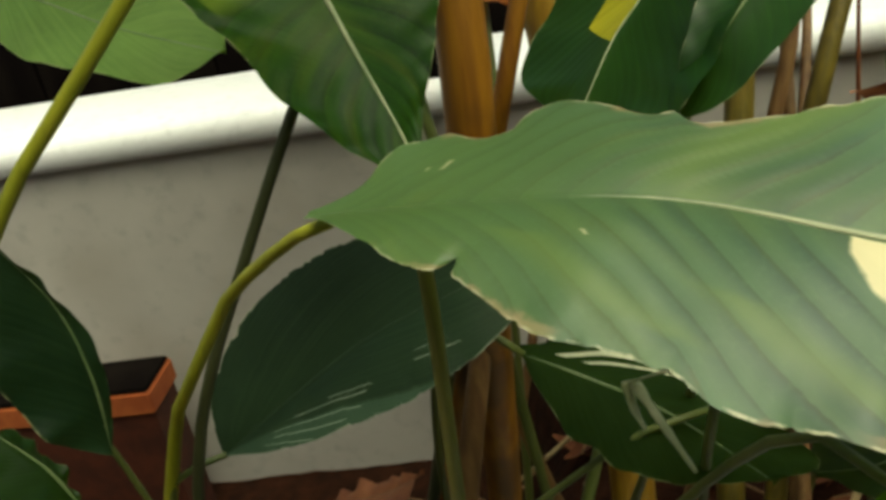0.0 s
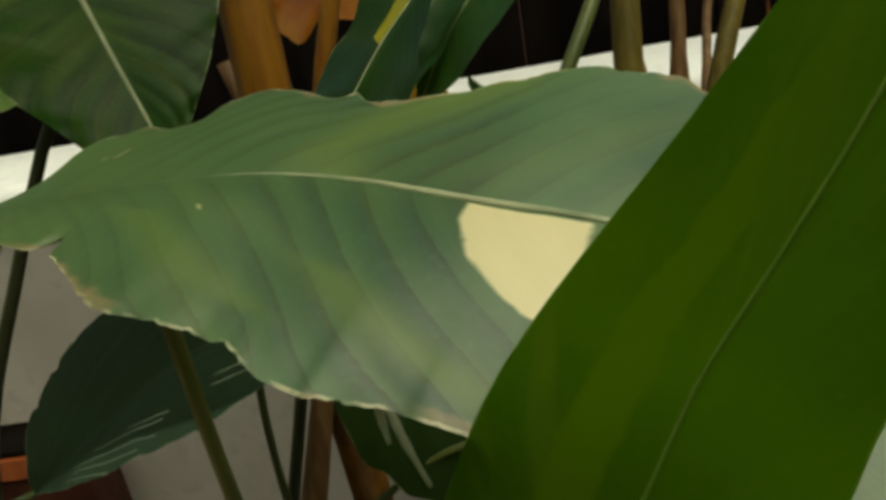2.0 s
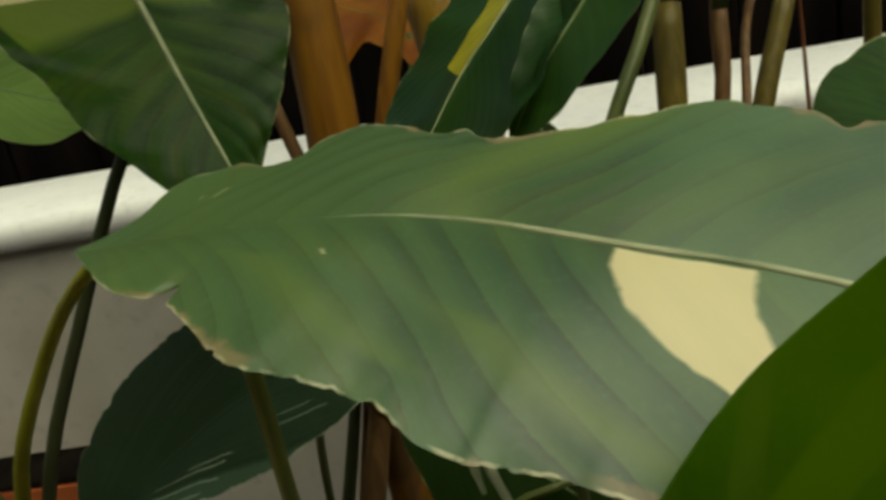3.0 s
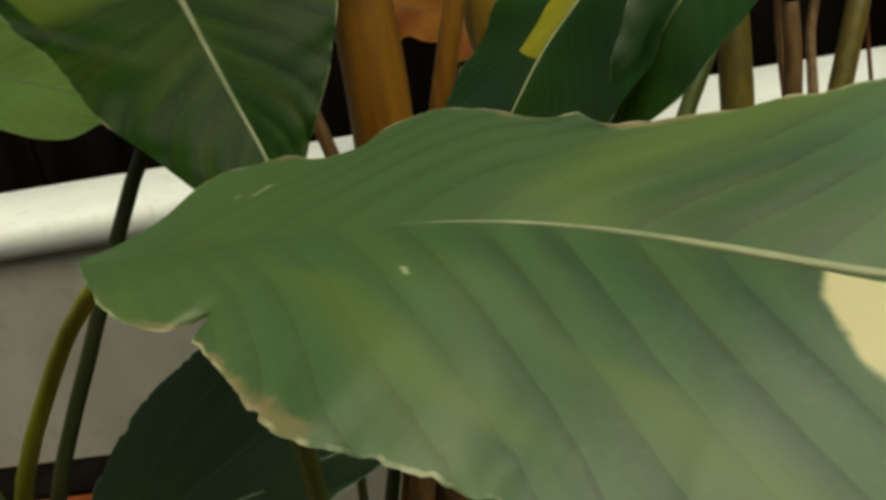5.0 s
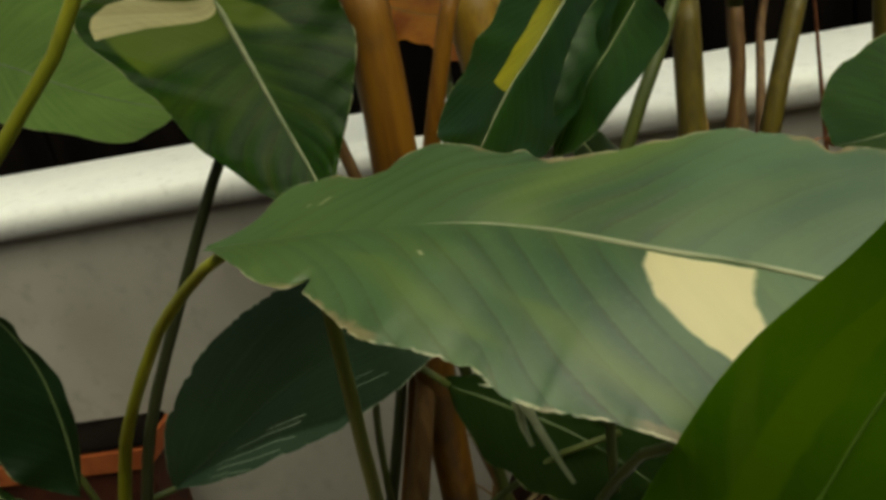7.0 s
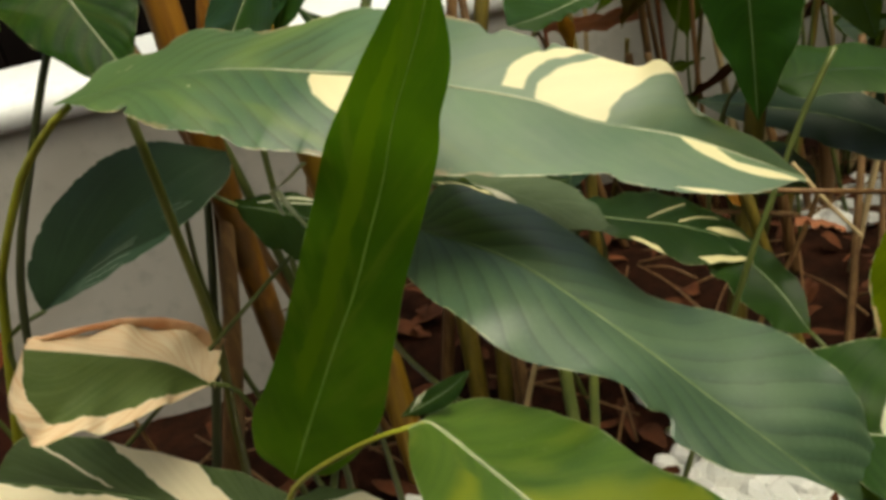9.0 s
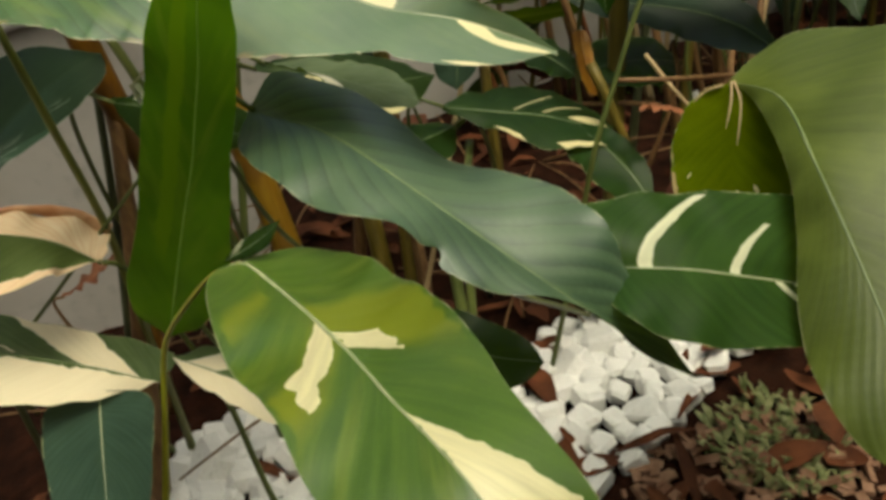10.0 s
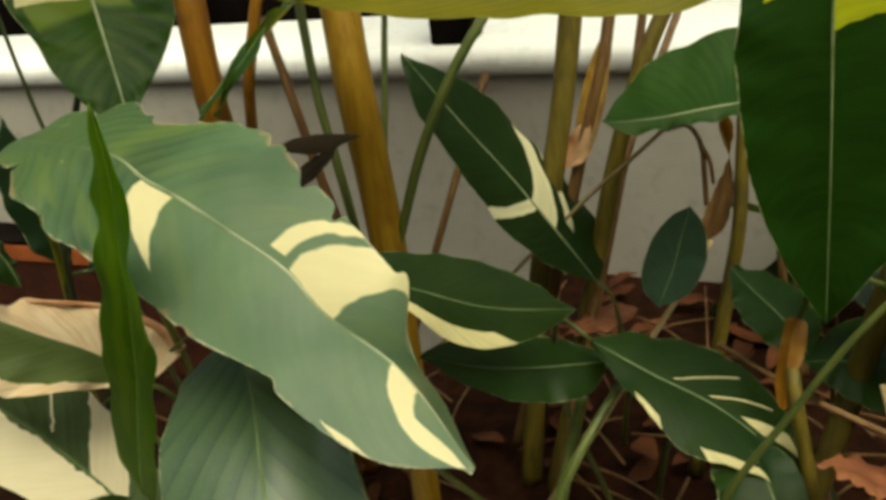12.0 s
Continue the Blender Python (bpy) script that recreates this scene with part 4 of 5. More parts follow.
ORLEAF = (
     [(-0.126,0.916,0.799), (-0.049,0.909,0.757), (0.014,0.909,0.741), (0.077,0.893,0.736)],
     [(-0.126,0.916,0.799), (-0.078,1.089,0.822), (0.006,1.095,0.814), (0.074,1.034,0.775), (0.077,0.893,0.736)],
     [(-0.126,0.916,0.799), (-0.097,0.849,0.722), (-0.038,0.835,0.727), (0.007,0.82,0.701), (0.048,0.848,0.709), (0.077,0.893,0.736)])
blade(tall, ORLEAF, M_DRYO, M_STO, 0.002, 50, 9, 0.15, 0.012, 0.05, seed=27, label="hanging orange dry leaf")

clump = thing("ginger_clump", (0.22, 0.95, 0.045), "clump of ochre and green ginger stems by the wall", "plant", "garden plants")
stem(clump, [(0.028,0.651,0.776), (0.041,0.625,0.675), (0.052,0.616,0.563), (0.062,0.605,0.446), (0.065,0.595,0.316)], 0.022, 0.018, M_STO, "stem", "thick ochre stem", seed=41, sides=14)
stem(clump, [(0.238,0.853,0.717), (0.229,0.822,0.602), (0.216,0.793,0.494), (0.198,0.753,0.348), (0.193,0.734,0.251)], 0.014, 0.015, M_STOL, "stem", seed=43, sides=12)
stem(clump, [(0.197,0.705,0.745), (0.174,0.674,0.706), (0.146,0.649,0.66), (0.109,0.625,0.58), (0.077,0.607,0.483)], 0.006, 0.005, M_STG, "stem", seed=44)
stem(clump, [(-0.009,0.856,0.733), (-0.01,0.812,0.611), (-0.015,0.782,0.494), (-0.022,0.758,0.347)], 0.004, 0.005, M_STG, "stem", seed=45)
stem(clump, [(-0.092,0.771,0.752), (-0.074,0.741,0.618), (-0.05,0.719,0.518), (-0.035,0.712,0.406)], 0.006, 0.006, M_STG, "stem", seed=46)
stem(clump, [(-0.126,0.735,0.713), (-0.1,0.724,0.608), (-0.08,0.721,0.501), (-0.054,0.715,0.404)], 0.006, 0.007, M_STB, "stem", seed=47)
stem(clump, [(0.286,0.848,0.715), (0.278,0.824,0.635), (0.261,0.813,0.562), (0.246,0.807,0.496)], 0.007, 0.010, M_STB, "stem", seed=48)
stem(clump, [(0.357,0.873,0.706), (0.317,0.835,0.604), (0.291,0.816,0.501), (0.273,0.783,0.388)], 0.010, 0.012, M_STOL, "stem", "olive-brown stem", seed=49, sides=12)
stem(clump, [(0.37,0.747,0.58), (0.328,0.742,0.538), (0.281,0.746,0.492), (0.251,0.752,0.459)], 0.0024, 0.003, M_DRYS, "stem", "pale thin stalk", seed=50)
stem(clump, [(0.358, 0.745, 0.564), (0.377, 0.8, 0.55), (0.392, 0.82, 0.52), (0.398, 0.82, 0.479), (0.402, 0.82, 0.439)], 0.0022, 0.0035, M_STB, "dry_stalk", "withered dark hanging stalk end", seed=51, ground=False)
stem(clump, [(0.392, 0.82, 0.517), (0.403, 0.82, 0.498), (0.409, 0.82, 0.468)], 0.0035, 0.002, M_STB, "dry_stalk", seed=57, ground=False)
stem(clump, [(0.436, 0.87, 0.714), (0.439, 0.87, 0.612), (0.44, 0.86, 0.523), (0.442, 0.83, 0.407), (0.435, 0.82, 0.33), (0.425, 0.8, 0.234)], 0.008, 0.010, M_STOL, "stem", seed=52, sides=12)
stem(clump, [(0.076,0.983,0.568), (0.048,0.925,0.464), (0.002,0.872,0.315)], 0.006, 0.006, M_STB, "stem", seed=53)
stem(clump, [(0.41, 0.76, 0.42), (0.388, 0.745, 0.373), (0.352, 0.712, 0.313)], 0.0035, 0.004, M_DRYS, "dry_stalk", "pale dry stalk", seed=54)
stem(clump, [(0.314,0.95,0.722), (0.310,0.94,0.66), (0.300,0.88,0.54), (0.283,0.81,0.42)], 0.006, 0.007, M_STB, "stem", seed=55)
stem(clump, [(0.374,1.007,0.712), (0.357,0.99,0.663), (0.335,0.93,0.60), (0.302,0.85,0.50), (0.285,0.80,0.40)], 0.005, 0.007, M_STB, "stem", seed=56)
LEAFD = (
     [(0.28,0.735,0.364), (0.23,0.731,0.437), (0.179,0.717,0.517), (0.129,0.697,0.594), (0.078,0.678,0.677)],
     [(0.28,0.735,0.364), (0.227,0.691,0.411), (0.18,0.672,0.467), (0.149,0.659,0.533), (0.1,0.654,0.616), (0.078,0.678,0.677)],
     [(0.28,0.735,0.364), (0.278,0.794,0.383), (0.254,0.811,0.431), (0.2,0.801,0.51), (0.141,0.753,0.61), (0.078,0.678,0.677)])
blade(clump, LEAFD, M_D, M_RIB, 0.0022, 70, 10, 0.07, 0.003, seed=61, label="dark leaf with cream bands")
foot(clump, LEAFD, (0.30, 0.80), seed=15)
LEAFK = (
     [(0.452,0.711,0.609), (0.412,0.696,0.607), (0.363,0.676,0.603), (0.325,0.664,0.602), (0.301,0.659,0.603)],
     [(0.452,0.711,0.609), (0.441,0.808,0.65), (0.418,0.814,0.658), (0.379,0.791,0.65), (0.341,0.759,0.638), (0.314,0.716,0.617), (0.301,0.659,0.603)],
     [(0.452,0.711,0.609), (0.428,0.688,0.599), (0.375,0.666,0.596), (0.338,0.652,0.593), (0.315,0.654,0.598), (0.301,0.659,0.603)])
blade(clump, LEAFK, M_H2, M_RIB, 0.0014, 60, 10, 0.05, 0.003, seed=62, label="dark green pointed leaf")
LEAFJ = (
     [(0.357,0.684,0.367), (0.371,0.701,0.408), (0.379,0.713,0.446), (0.387,0.724,0.481)],
     [(0.357,0.684,0.367), (0.336,0.7,0.39), (0.344,0.716,0.435), (0.364,0.729,0.463), (0.387,0.724,0.481)],
     [(0.357,0.684,0.367), (0.391,0.686,0.388), (0.408,0.701,0.425), (0.403,0.709,0.464), (0.387,0.724,0.481)])
blade(clump, LEAFJ, M_Z, M_RIBD, 0.0012, 40, 8, 0.06, 0.001, seed=63)

low = thing("ginger_plant", (0.42, 0.62, 0.045), "low ginger plant with cream-streaked dark leaves", "plant", "garden plants")
LEAFQ = (
     [(0.137,0.235,0.411), (0.186,0.189,0.387), (0.23,0.149,0.372), (0.27,0.12,0.371)],
     [(0.137,0.235,0.411), (0.179,0.215,0.405), (0.231,0.186,0.388), (0.265,0.148,0.375), (0.27,0.12,0.371)],
     [(0.137,0.235,0.411), (0.153,0.195,0.392), (0.183,0.147,0.363), (0.216,0.126,0.355), (0.248,0.115,0.361), (0.27,0.12,0.371)])
blade(low, LEAFQ, M_DARK, M_RIBD, 0.0012, 40, 8, 0.07, 0.002, seed=78)
foot(low, LEAFQ, (0.12, 0.5), seed=24)
LEAFE = (
     [(0.118,0.363,0.584), (0.18,0.395,0.55), (0.236,0.442,0.506), (0.3,0.501,0.474)],
     [(0.118,0.363,0.584), (0.134,0.412,0.571), (0.187,0.458,0.548), (0.24,0.488,0.518), (0.3,0.501,0.474)],
     [(0.118,0.363,0.584), (0.188,0.37,0.543), (0.214,0.394,0.5), (0.245,0.42,0.479), (0.275,0.463,0.469), (0.3,0.501,0.474)])
blade(low, LEAFE, M_E, M_RIBD, 0.0015, 60, 9, 0.07, 0.003, seed=71, label="dark leaf with a cream margin")
foot(low, LEAFE, (0.2, 0.6), seed=16)
LEAFE2 = (
     [(0.321,0.554,0.379), (0.254,0.51,0.394), (0.206,0.476,0.413), (0.155,0.446,0.441)],
     [(0.321,0.554,0.379), (0.272,0.566,0.393), (0.22,0.531,0.414), (0.175,0.487,0.435), (0.155,0.446,0.441)],
     [(0.321,0.554,0.379), (0.304,0.514,0.363), (0.255,0.476,0.376), (0.208,0.449,0.406), (0.155,0.446,0.441)])
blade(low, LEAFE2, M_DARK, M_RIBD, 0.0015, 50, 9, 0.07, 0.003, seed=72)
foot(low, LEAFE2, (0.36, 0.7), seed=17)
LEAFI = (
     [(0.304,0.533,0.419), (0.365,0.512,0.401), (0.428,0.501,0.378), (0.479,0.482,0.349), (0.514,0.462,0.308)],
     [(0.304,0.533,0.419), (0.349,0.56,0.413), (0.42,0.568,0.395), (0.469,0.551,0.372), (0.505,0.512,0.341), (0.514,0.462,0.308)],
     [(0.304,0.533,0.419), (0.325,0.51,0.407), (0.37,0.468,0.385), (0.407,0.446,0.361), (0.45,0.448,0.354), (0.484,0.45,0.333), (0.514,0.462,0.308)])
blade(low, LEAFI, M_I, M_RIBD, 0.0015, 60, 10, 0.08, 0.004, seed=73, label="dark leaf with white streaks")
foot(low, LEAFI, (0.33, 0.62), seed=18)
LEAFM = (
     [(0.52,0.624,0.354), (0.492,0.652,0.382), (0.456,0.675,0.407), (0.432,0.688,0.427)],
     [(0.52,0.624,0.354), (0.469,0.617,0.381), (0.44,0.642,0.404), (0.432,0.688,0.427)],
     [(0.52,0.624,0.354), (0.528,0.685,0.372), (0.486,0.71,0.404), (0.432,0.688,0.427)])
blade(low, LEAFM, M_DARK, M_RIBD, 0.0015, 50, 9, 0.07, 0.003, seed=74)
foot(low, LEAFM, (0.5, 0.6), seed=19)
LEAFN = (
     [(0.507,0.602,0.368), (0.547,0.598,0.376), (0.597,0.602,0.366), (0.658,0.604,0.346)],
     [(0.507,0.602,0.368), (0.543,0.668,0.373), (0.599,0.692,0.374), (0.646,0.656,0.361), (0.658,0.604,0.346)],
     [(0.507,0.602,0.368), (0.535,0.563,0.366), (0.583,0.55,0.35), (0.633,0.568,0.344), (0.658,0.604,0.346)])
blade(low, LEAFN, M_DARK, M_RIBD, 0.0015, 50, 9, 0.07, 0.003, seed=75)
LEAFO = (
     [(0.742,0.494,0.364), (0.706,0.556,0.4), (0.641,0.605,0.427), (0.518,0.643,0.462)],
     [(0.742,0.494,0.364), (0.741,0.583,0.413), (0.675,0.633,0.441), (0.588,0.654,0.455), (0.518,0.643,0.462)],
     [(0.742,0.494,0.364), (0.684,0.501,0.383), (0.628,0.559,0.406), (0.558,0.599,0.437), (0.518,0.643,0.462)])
blade(low, LEAFO, M_SHADED, M_RIBD, 0.0015, 50, 9, 0.07, 0.003, seed=76)
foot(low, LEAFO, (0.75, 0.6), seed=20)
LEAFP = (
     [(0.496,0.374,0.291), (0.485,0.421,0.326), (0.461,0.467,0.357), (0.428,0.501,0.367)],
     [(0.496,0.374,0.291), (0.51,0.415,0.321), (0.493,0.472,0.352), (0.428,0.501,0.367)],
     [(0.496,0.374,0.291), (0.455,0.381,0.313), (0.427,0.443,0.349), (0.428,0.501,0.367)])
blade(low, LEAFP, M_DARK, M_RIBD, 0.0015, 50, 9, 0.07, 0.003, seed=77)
foot(low, LEAFP, (0.55, 0.45), seed=21)
stem(low, [(0.333,0.547,0.356), (0.311,0.499,0.332), (0.289,0.456,0.292), (0.275,0.431,0.236)], 0.005, 0.006, M_STG, "stem", seed=65)
stem(low, [(0.286,0.575,0.312), (0.277,0.544,0.263), (0.269,0.508,0.203)], 0.007, 0.009, M_STG, "stem", seed=66)
stem(low, [(0.554,0.441,0.563), (0.516,0.433,0.504), (0.482,0.422,0.441), (0.446,0.409,0.375), (0.421,0.409,0.293)], 0.0028, 0.0036, M_STG, "stem", seed=68)
stem(low, [(0.837,0.766,0.442), (0.811,0.717,0.357), (0.769,0.663,0.26), (0.726,0.608,0.164)], 0.005, 0.006, M_STB, "stem", seed=69)
stem(low, [(0.915,0.799,0.416), (0.877,0.75,0.329), (0.835,0.693,0.228)], 0.005, 0.006, M_STB, "stem", seed=70)

broad = thing("ginger_plant", (0.7, 0.35, 0.045), "ginger plant with broad bright green backlit leaves", "plant", "garden plants")
LEAFF = (
     [(0.522,0.264,0.482), (0.531,0.204,0.486), (0.505,0.12,0.469), (0.488,0.048,0.435), (0.468,-0.024,0.401), (0.444,-0.096,0.366)],
     [(0.522,0.264,0.482), (0.583,0.276,0.506), (0.629,0.24,0.513), (0.654,0.191,0.516), (0.644,0.113,0.493), (0.597,0.019,0.442), (0.526,-0.065,0.386), (0.444,-0.096,0.366)],
     [(0.522,0.264,0.482), (0.521,0.222,0.475), (0.494,0.14,0.461), (0.473,0.096,0.432), (0.442,0.048,0.407), (0.424,-0,0.387), (0.424,-0.046,0.373), (0.444,-0.096,0.366)])
blade(broad, LEAFF, M_F, M_RIBD, 0.0016, 240, 14, 0.06, 0.004, 0.0, 0.0, 22, 0.3, 81, "broad bright green leaf", crease=0.0004)
LEAFF2 = (
     [(0.522,0.264,0.482), (0.504,0.23,0.449), (0.484,0.201,0.424), (0.465,0.169,0.394)],
     [(0.522,0.264,0.482), (0.491,0.273,0.473), (0.457,0.255,0.445), (0.441,0.222,0.414), (0.433,0.194,0.391), (0.465,0.169,0.394)],
     [(0.522,0.264,0.482), (0.536,0.222,0.476), (0.524,0.177,0.447), (0.509,0.149,0.424), (0.496,0.138,0.406), (0.465,0.169,0.394)])
blade(broad, LEAFF2, M_F2, None, 0.001, 50, 10, 0.10, 0.003, 0.06, seed=82, label="frayed olive-green torn leaf end")
for line in ([(0.52,0.26,0.484), (0.506,0.238,0.478), (0.489,0.218,0.465)],
             [(0.522,0.259,0.484), (0.511,0.231,0.477), (0.491,0.204,0.455)],
             [(0.527,0.258,0.483), (0.528,0.227,0.482), (0.529,0.208,0.473)],
             [(0.514,0.264,0.481), (0.498,0.265,0.48), (0.483,0.262,0.474)]):
    part("frayed_strand", tube_mesh(line, 0.0012, 0.0004, 8, 5), M_DRYS, broad)
LEAFG = (
     [(0.32,0.11,0.454), (0.377,0.089,0.444), (0.442,0.085,0.411), (0.515,0.086,0.37), (0.619,0.085,0.314)],
     [(0.32,0.11,0.454), (0.315,0.138,0.47), (0.333,0.156,0.479), (0.406,0.152,0.466), (0.483,0.145,0.44), (0.56,0.143,0.404), (0.632,0.126,0.355), (0.619,0.085,0.314)],
     [(0.32,0.11,0.454), (0.314,0.071,0.446), (0.334,0.047,0.431), (0.393,0.035,0.405), (0.473,0.042,0.365), (0.563,0.061,0.326), (0.619,0.085,0.314)])
blade(broad, LEAFG, M_G, M_RIB, 0.0014, 70, 10, 0.10, 0.005, seed=83, label="green leaf with white stripes")
foot(broad, LEAFG, (0.45, 0.5), seed=22)
LEAFH = (
     [(0.485,0.509,0.788), (0.489,0.5,0.726), (0.498,0.495,0.622), (0.509,0.495,0.482)],
     [(0.485,0.509,0.788), (0.437,0.503,0.771), (0.426,0.487,0.728), (0.431,0.482,0.671), (0.445,0.478,0.609), (0.472,0.478,0.546), (0.509,0.495,0.482)],
     [(0.485,0.509,0.788), (0.549,0.542,0.757), (0.577,0.532,0.695), (0.582,0.523,0.63), (0.563,0.506,0.572), (0.532,0.491,0.523), (0.509,0.495,0.482)])
blade(broad, LEAFH, M_H, M_RIBD, 0.0016, 70, 10, 0.05, 0.003, seed=84, label="hanging dark green leaf with yellow at its base")

LEAFV = (
     [(0.55,0.53,0.505), (0.609,0.52,0.508), (0.683,0.51,0.493), (0.739,0.5,0.476), (0.795,0.49,0.457), (0.846,0.48,0.433)],
     [(0.55,0.53,0.505), (0.588,0.58,0.522), (0.651,0.58,0.512), (0.71,0.57,0.499), (0.77,0.56,0.484), (0.824,0.54,0.46), (0.846,0.48,0.433)],
     [(0.55,0.53,0.505), (0.57,0.5,0.494), (0.635,0.48,0.488), (0.69,0.46,0.473), (0.747,0.45,0.465), (0.802,0.46,0.448), (0.846,0.48,0.433)])
blade(broad, LEAFV, M_V, M_RIBK, 0.0012, 80, 10, 0.06, 0.003, seed=86, label="dark green leaf with cream patches towards its tip")
foot(broad, LEAFV, (0.60, 0.66), seed=24)
LEAFW = (
     [(0.766,0.74,0.65), (0.777,0.73,0.585), (0.797,0.72,0.515), (0.818,0.71,0.449)],
     [(0.766,0.74,0.65), (0.733,0.75,0.589), (0.75,0.74,0.522), (0.794,0.72,0.469), (0.818,0.71,0.449)],
     [(0.766,0.74,0.65), (0.799,0.72,0.603), (0.814,0.71,0.543), (0.82,0.71,0.485), (0.818,0.71,0.449)])
blade(broad, LEAFW, M_E, M_RIBK, 0.0012, 60, 9, 0.06, 0.003, seed=87, label="hanging dark leaf with a cream margin")
stem(broad, [(0.616, 0.63, 0.664), (0.6, 0.62, 0.598), (0.586, 0.61, 0.533), (0.572, 0.6, 0.458)], 0.013, 0.012, M_STOL, "stem", "olive-brown sheathed stem", seed=88, sides=12)
stem(broad, [(0.96, 0.8, 0.529), (0.925, 0.79, 0.438), (0.904, 0.78, 0.309), (0.873, 0.77, 0.177)], 0.004, 0.006, M_DRYS, "dry_stalk", "pale dry stalk", seed=89)
stem(broad, [(0.914, 0.95, 0.356), (0.923, 0.95, 0.225), (0.93, 0.95, 0.067)], 0.012, 0.014, M_STB, "stem", "brown sheathed stem", seed=90)
TOPL = (
     [(0.488,0.533,0.785), (0.402,0.522,0.764), (0.236,0.493,0.771), (0.076,0.453,0.777)],
     [(0.488,0.533,0.785), (0.399,0.57,0.788), (0.221,0.551,0.8), (0.111,0.504,0.797), (0.076,0.453,0.777)],
     [(0.488,0.533,0.785), (0.415,0.508,0.752), (0.364,0.494,0.743), (0.242,0.466,0.753), (0.142,0.449,0.764), (0.076,0.453,0.777)])
blade(broad, TOPL, M_OLIVE, M_RIBD, 0.0015, 50, 9, 0.08, 0.003, seed=85, label="olive-yellow arching leaf")

BRACT1 = (
     [(-0.023,0.541,0.616), (0.01,0.556,0.618), (0.065,0.579,0.617)],
     [(-0.023,0.541,0.616), (-0.001,0.565,0.619), (0.038,0.58,0.618), (0.065,0.579,0.617)],
     [(-0.023,0.541,0.616), (0.011,0.54,0.61), (0.038,0.551,0.609), (0.065,0.579,0.617)])
blade(clump, BRACT1, M_BRACT, None, 0.001, 20, 5, 0.1, 0.001, seed=91, name="bract", label="dry dark brown bract")
BRACT2 = (
     [(0.048,0.558,0.614), (0.03,0.531,0.6), (0.017,0.504,0.585)],
     [(0.048,0.558,0.614), (0.019,0.54,0.603), (0.012,0.52,0.595), (0.017,0.504,0.585)],
     [(0.048,0.558,0.614), (0.046,0.533,0.603), (0.031,0.513,0.589), (0.017,0.504,0.585)])
blade(clump, BRACT2, M_BRACT, None, 0.001, 20, 5, 0.1, 0.001, seed=92, name="bract", label="dry dark brown bract")
REDLEAF = (
     [(0.238,0.697,0.305), (0.271,0.736,0.305), (0.322,0.789,0.296)],
     [(0.238,0.697,0.305), (0.26,0.755,0.304), (0.292,0.792,0.302), (0.322,0.789,0.296)],
     [(0.238,0.697,0.305), (0.275,0.712,0.303), (0.313,0.75,0.3), (0.322,0.789,0.296)])
blade(clump, REDLEAF, M_DRYR, M_STB, 0.001, 24, 6, 0.2, 0.004, seed=93, label="dead red-brown leaf")
REDLEAF2 = (
     [(0.505,0.422,0.396), (0.535,0.437,0.379), (0.573,0.432,0.364)],
     [(0.505,0.422,0.396), (0.534,0.459,0.376), (0.566,0.464,0.361), (0.573,0.432,0.364)],
     [(0.505,0.422,0.396), (0.524,0.415,0.392), (0.548,0.408,0.383), (0.573,0.432,0.364)])
blade(low, REDLEAF2, M_DRYR, M_STB, 0.001, 24, 6, 0.2, 0.004, seed=94, label="dead red-brown leaf")
CURL = (
     [(0.26,0.81,0.559), (0.252,0.8,0.533), (0.238,0.8,0.503), (0.226,0.8,0.491)],
     [(0.26,0.81,0.559), (0.238,0.81,0.537), (0.227,0.81,0.517), (0.226,0.8,0.491)],
     [(0.26,0.81,0.559), (0.267,0.79,0.537), (0.256,0.79,0.507), (0.226,0.8,0.491)])
blade(clump, CURL, M_DRYT, None, 0.001, 24, 6, 0.3, 0.003, seed=87, name="sheath", label="curled pinkish dry sheath end")
BROWNSHEATH = (
     [(0.426,0.83,0.502), (0.418,0.82,0.457), (0.407,0.81,0.411), (0.397,0.81,0.388)],
     [(0.426,0.83,0.502), (0.407,0.82,0.449), (0.395,0.81,0.41), (0.397,0.81,0.388)],
     [(0.426,0.83,0.502), (0.433,0.81,0.458), (0.423,0.8,0.416), (0.397,0.81,0.388)])
blade(clump, BROWNSHEATH, M_STB, None, 0.001, 24, 6, 0.25, 0.003, seed=85, name="sheath", label="dead red-brown sheath")
ORANGESHEATH = (
     [(0.413,0.82,0.569), (0.419,0.82,0.538), (0.425,0.81,0.509)],
     [(0.413,0.82,0.569), (0.412,0.82,0.541), (0.425,0.81,0.509)],
     [(0.413,0.82,0.569), (0.428,0.8,0.548), (0.425,0.81,0.509)])
blade(clump, ORANGESHEATH, M_STYO, None, 0.001, 20, 5, 0.2, 0.001, seed=84, name="sheath", label="orange-yellow sheath edge")
DRYSHEATH = (
     [(0.27,0.952,0.652), (0.259,0.917,0.597), (0.246,0.873,0.527), (0.236,0.829,0.455)],
     [(0.27,0.952,0.652), (0.245,0.912,0.599), (0.231,0.865,0.525), (0.236,0.829,0.455)],
     [(0.27,0.952,0.652), (0.27,0.919,0.593), (0.261,0.876,0.521), (0.236,0.829,0.455)])
blade(clump, DRYSHEATH, M_STO, None, 0.001, 30, 7, 0.25, 0.002, seed=89, name="sheath", label="dried ochre leaf sheath")
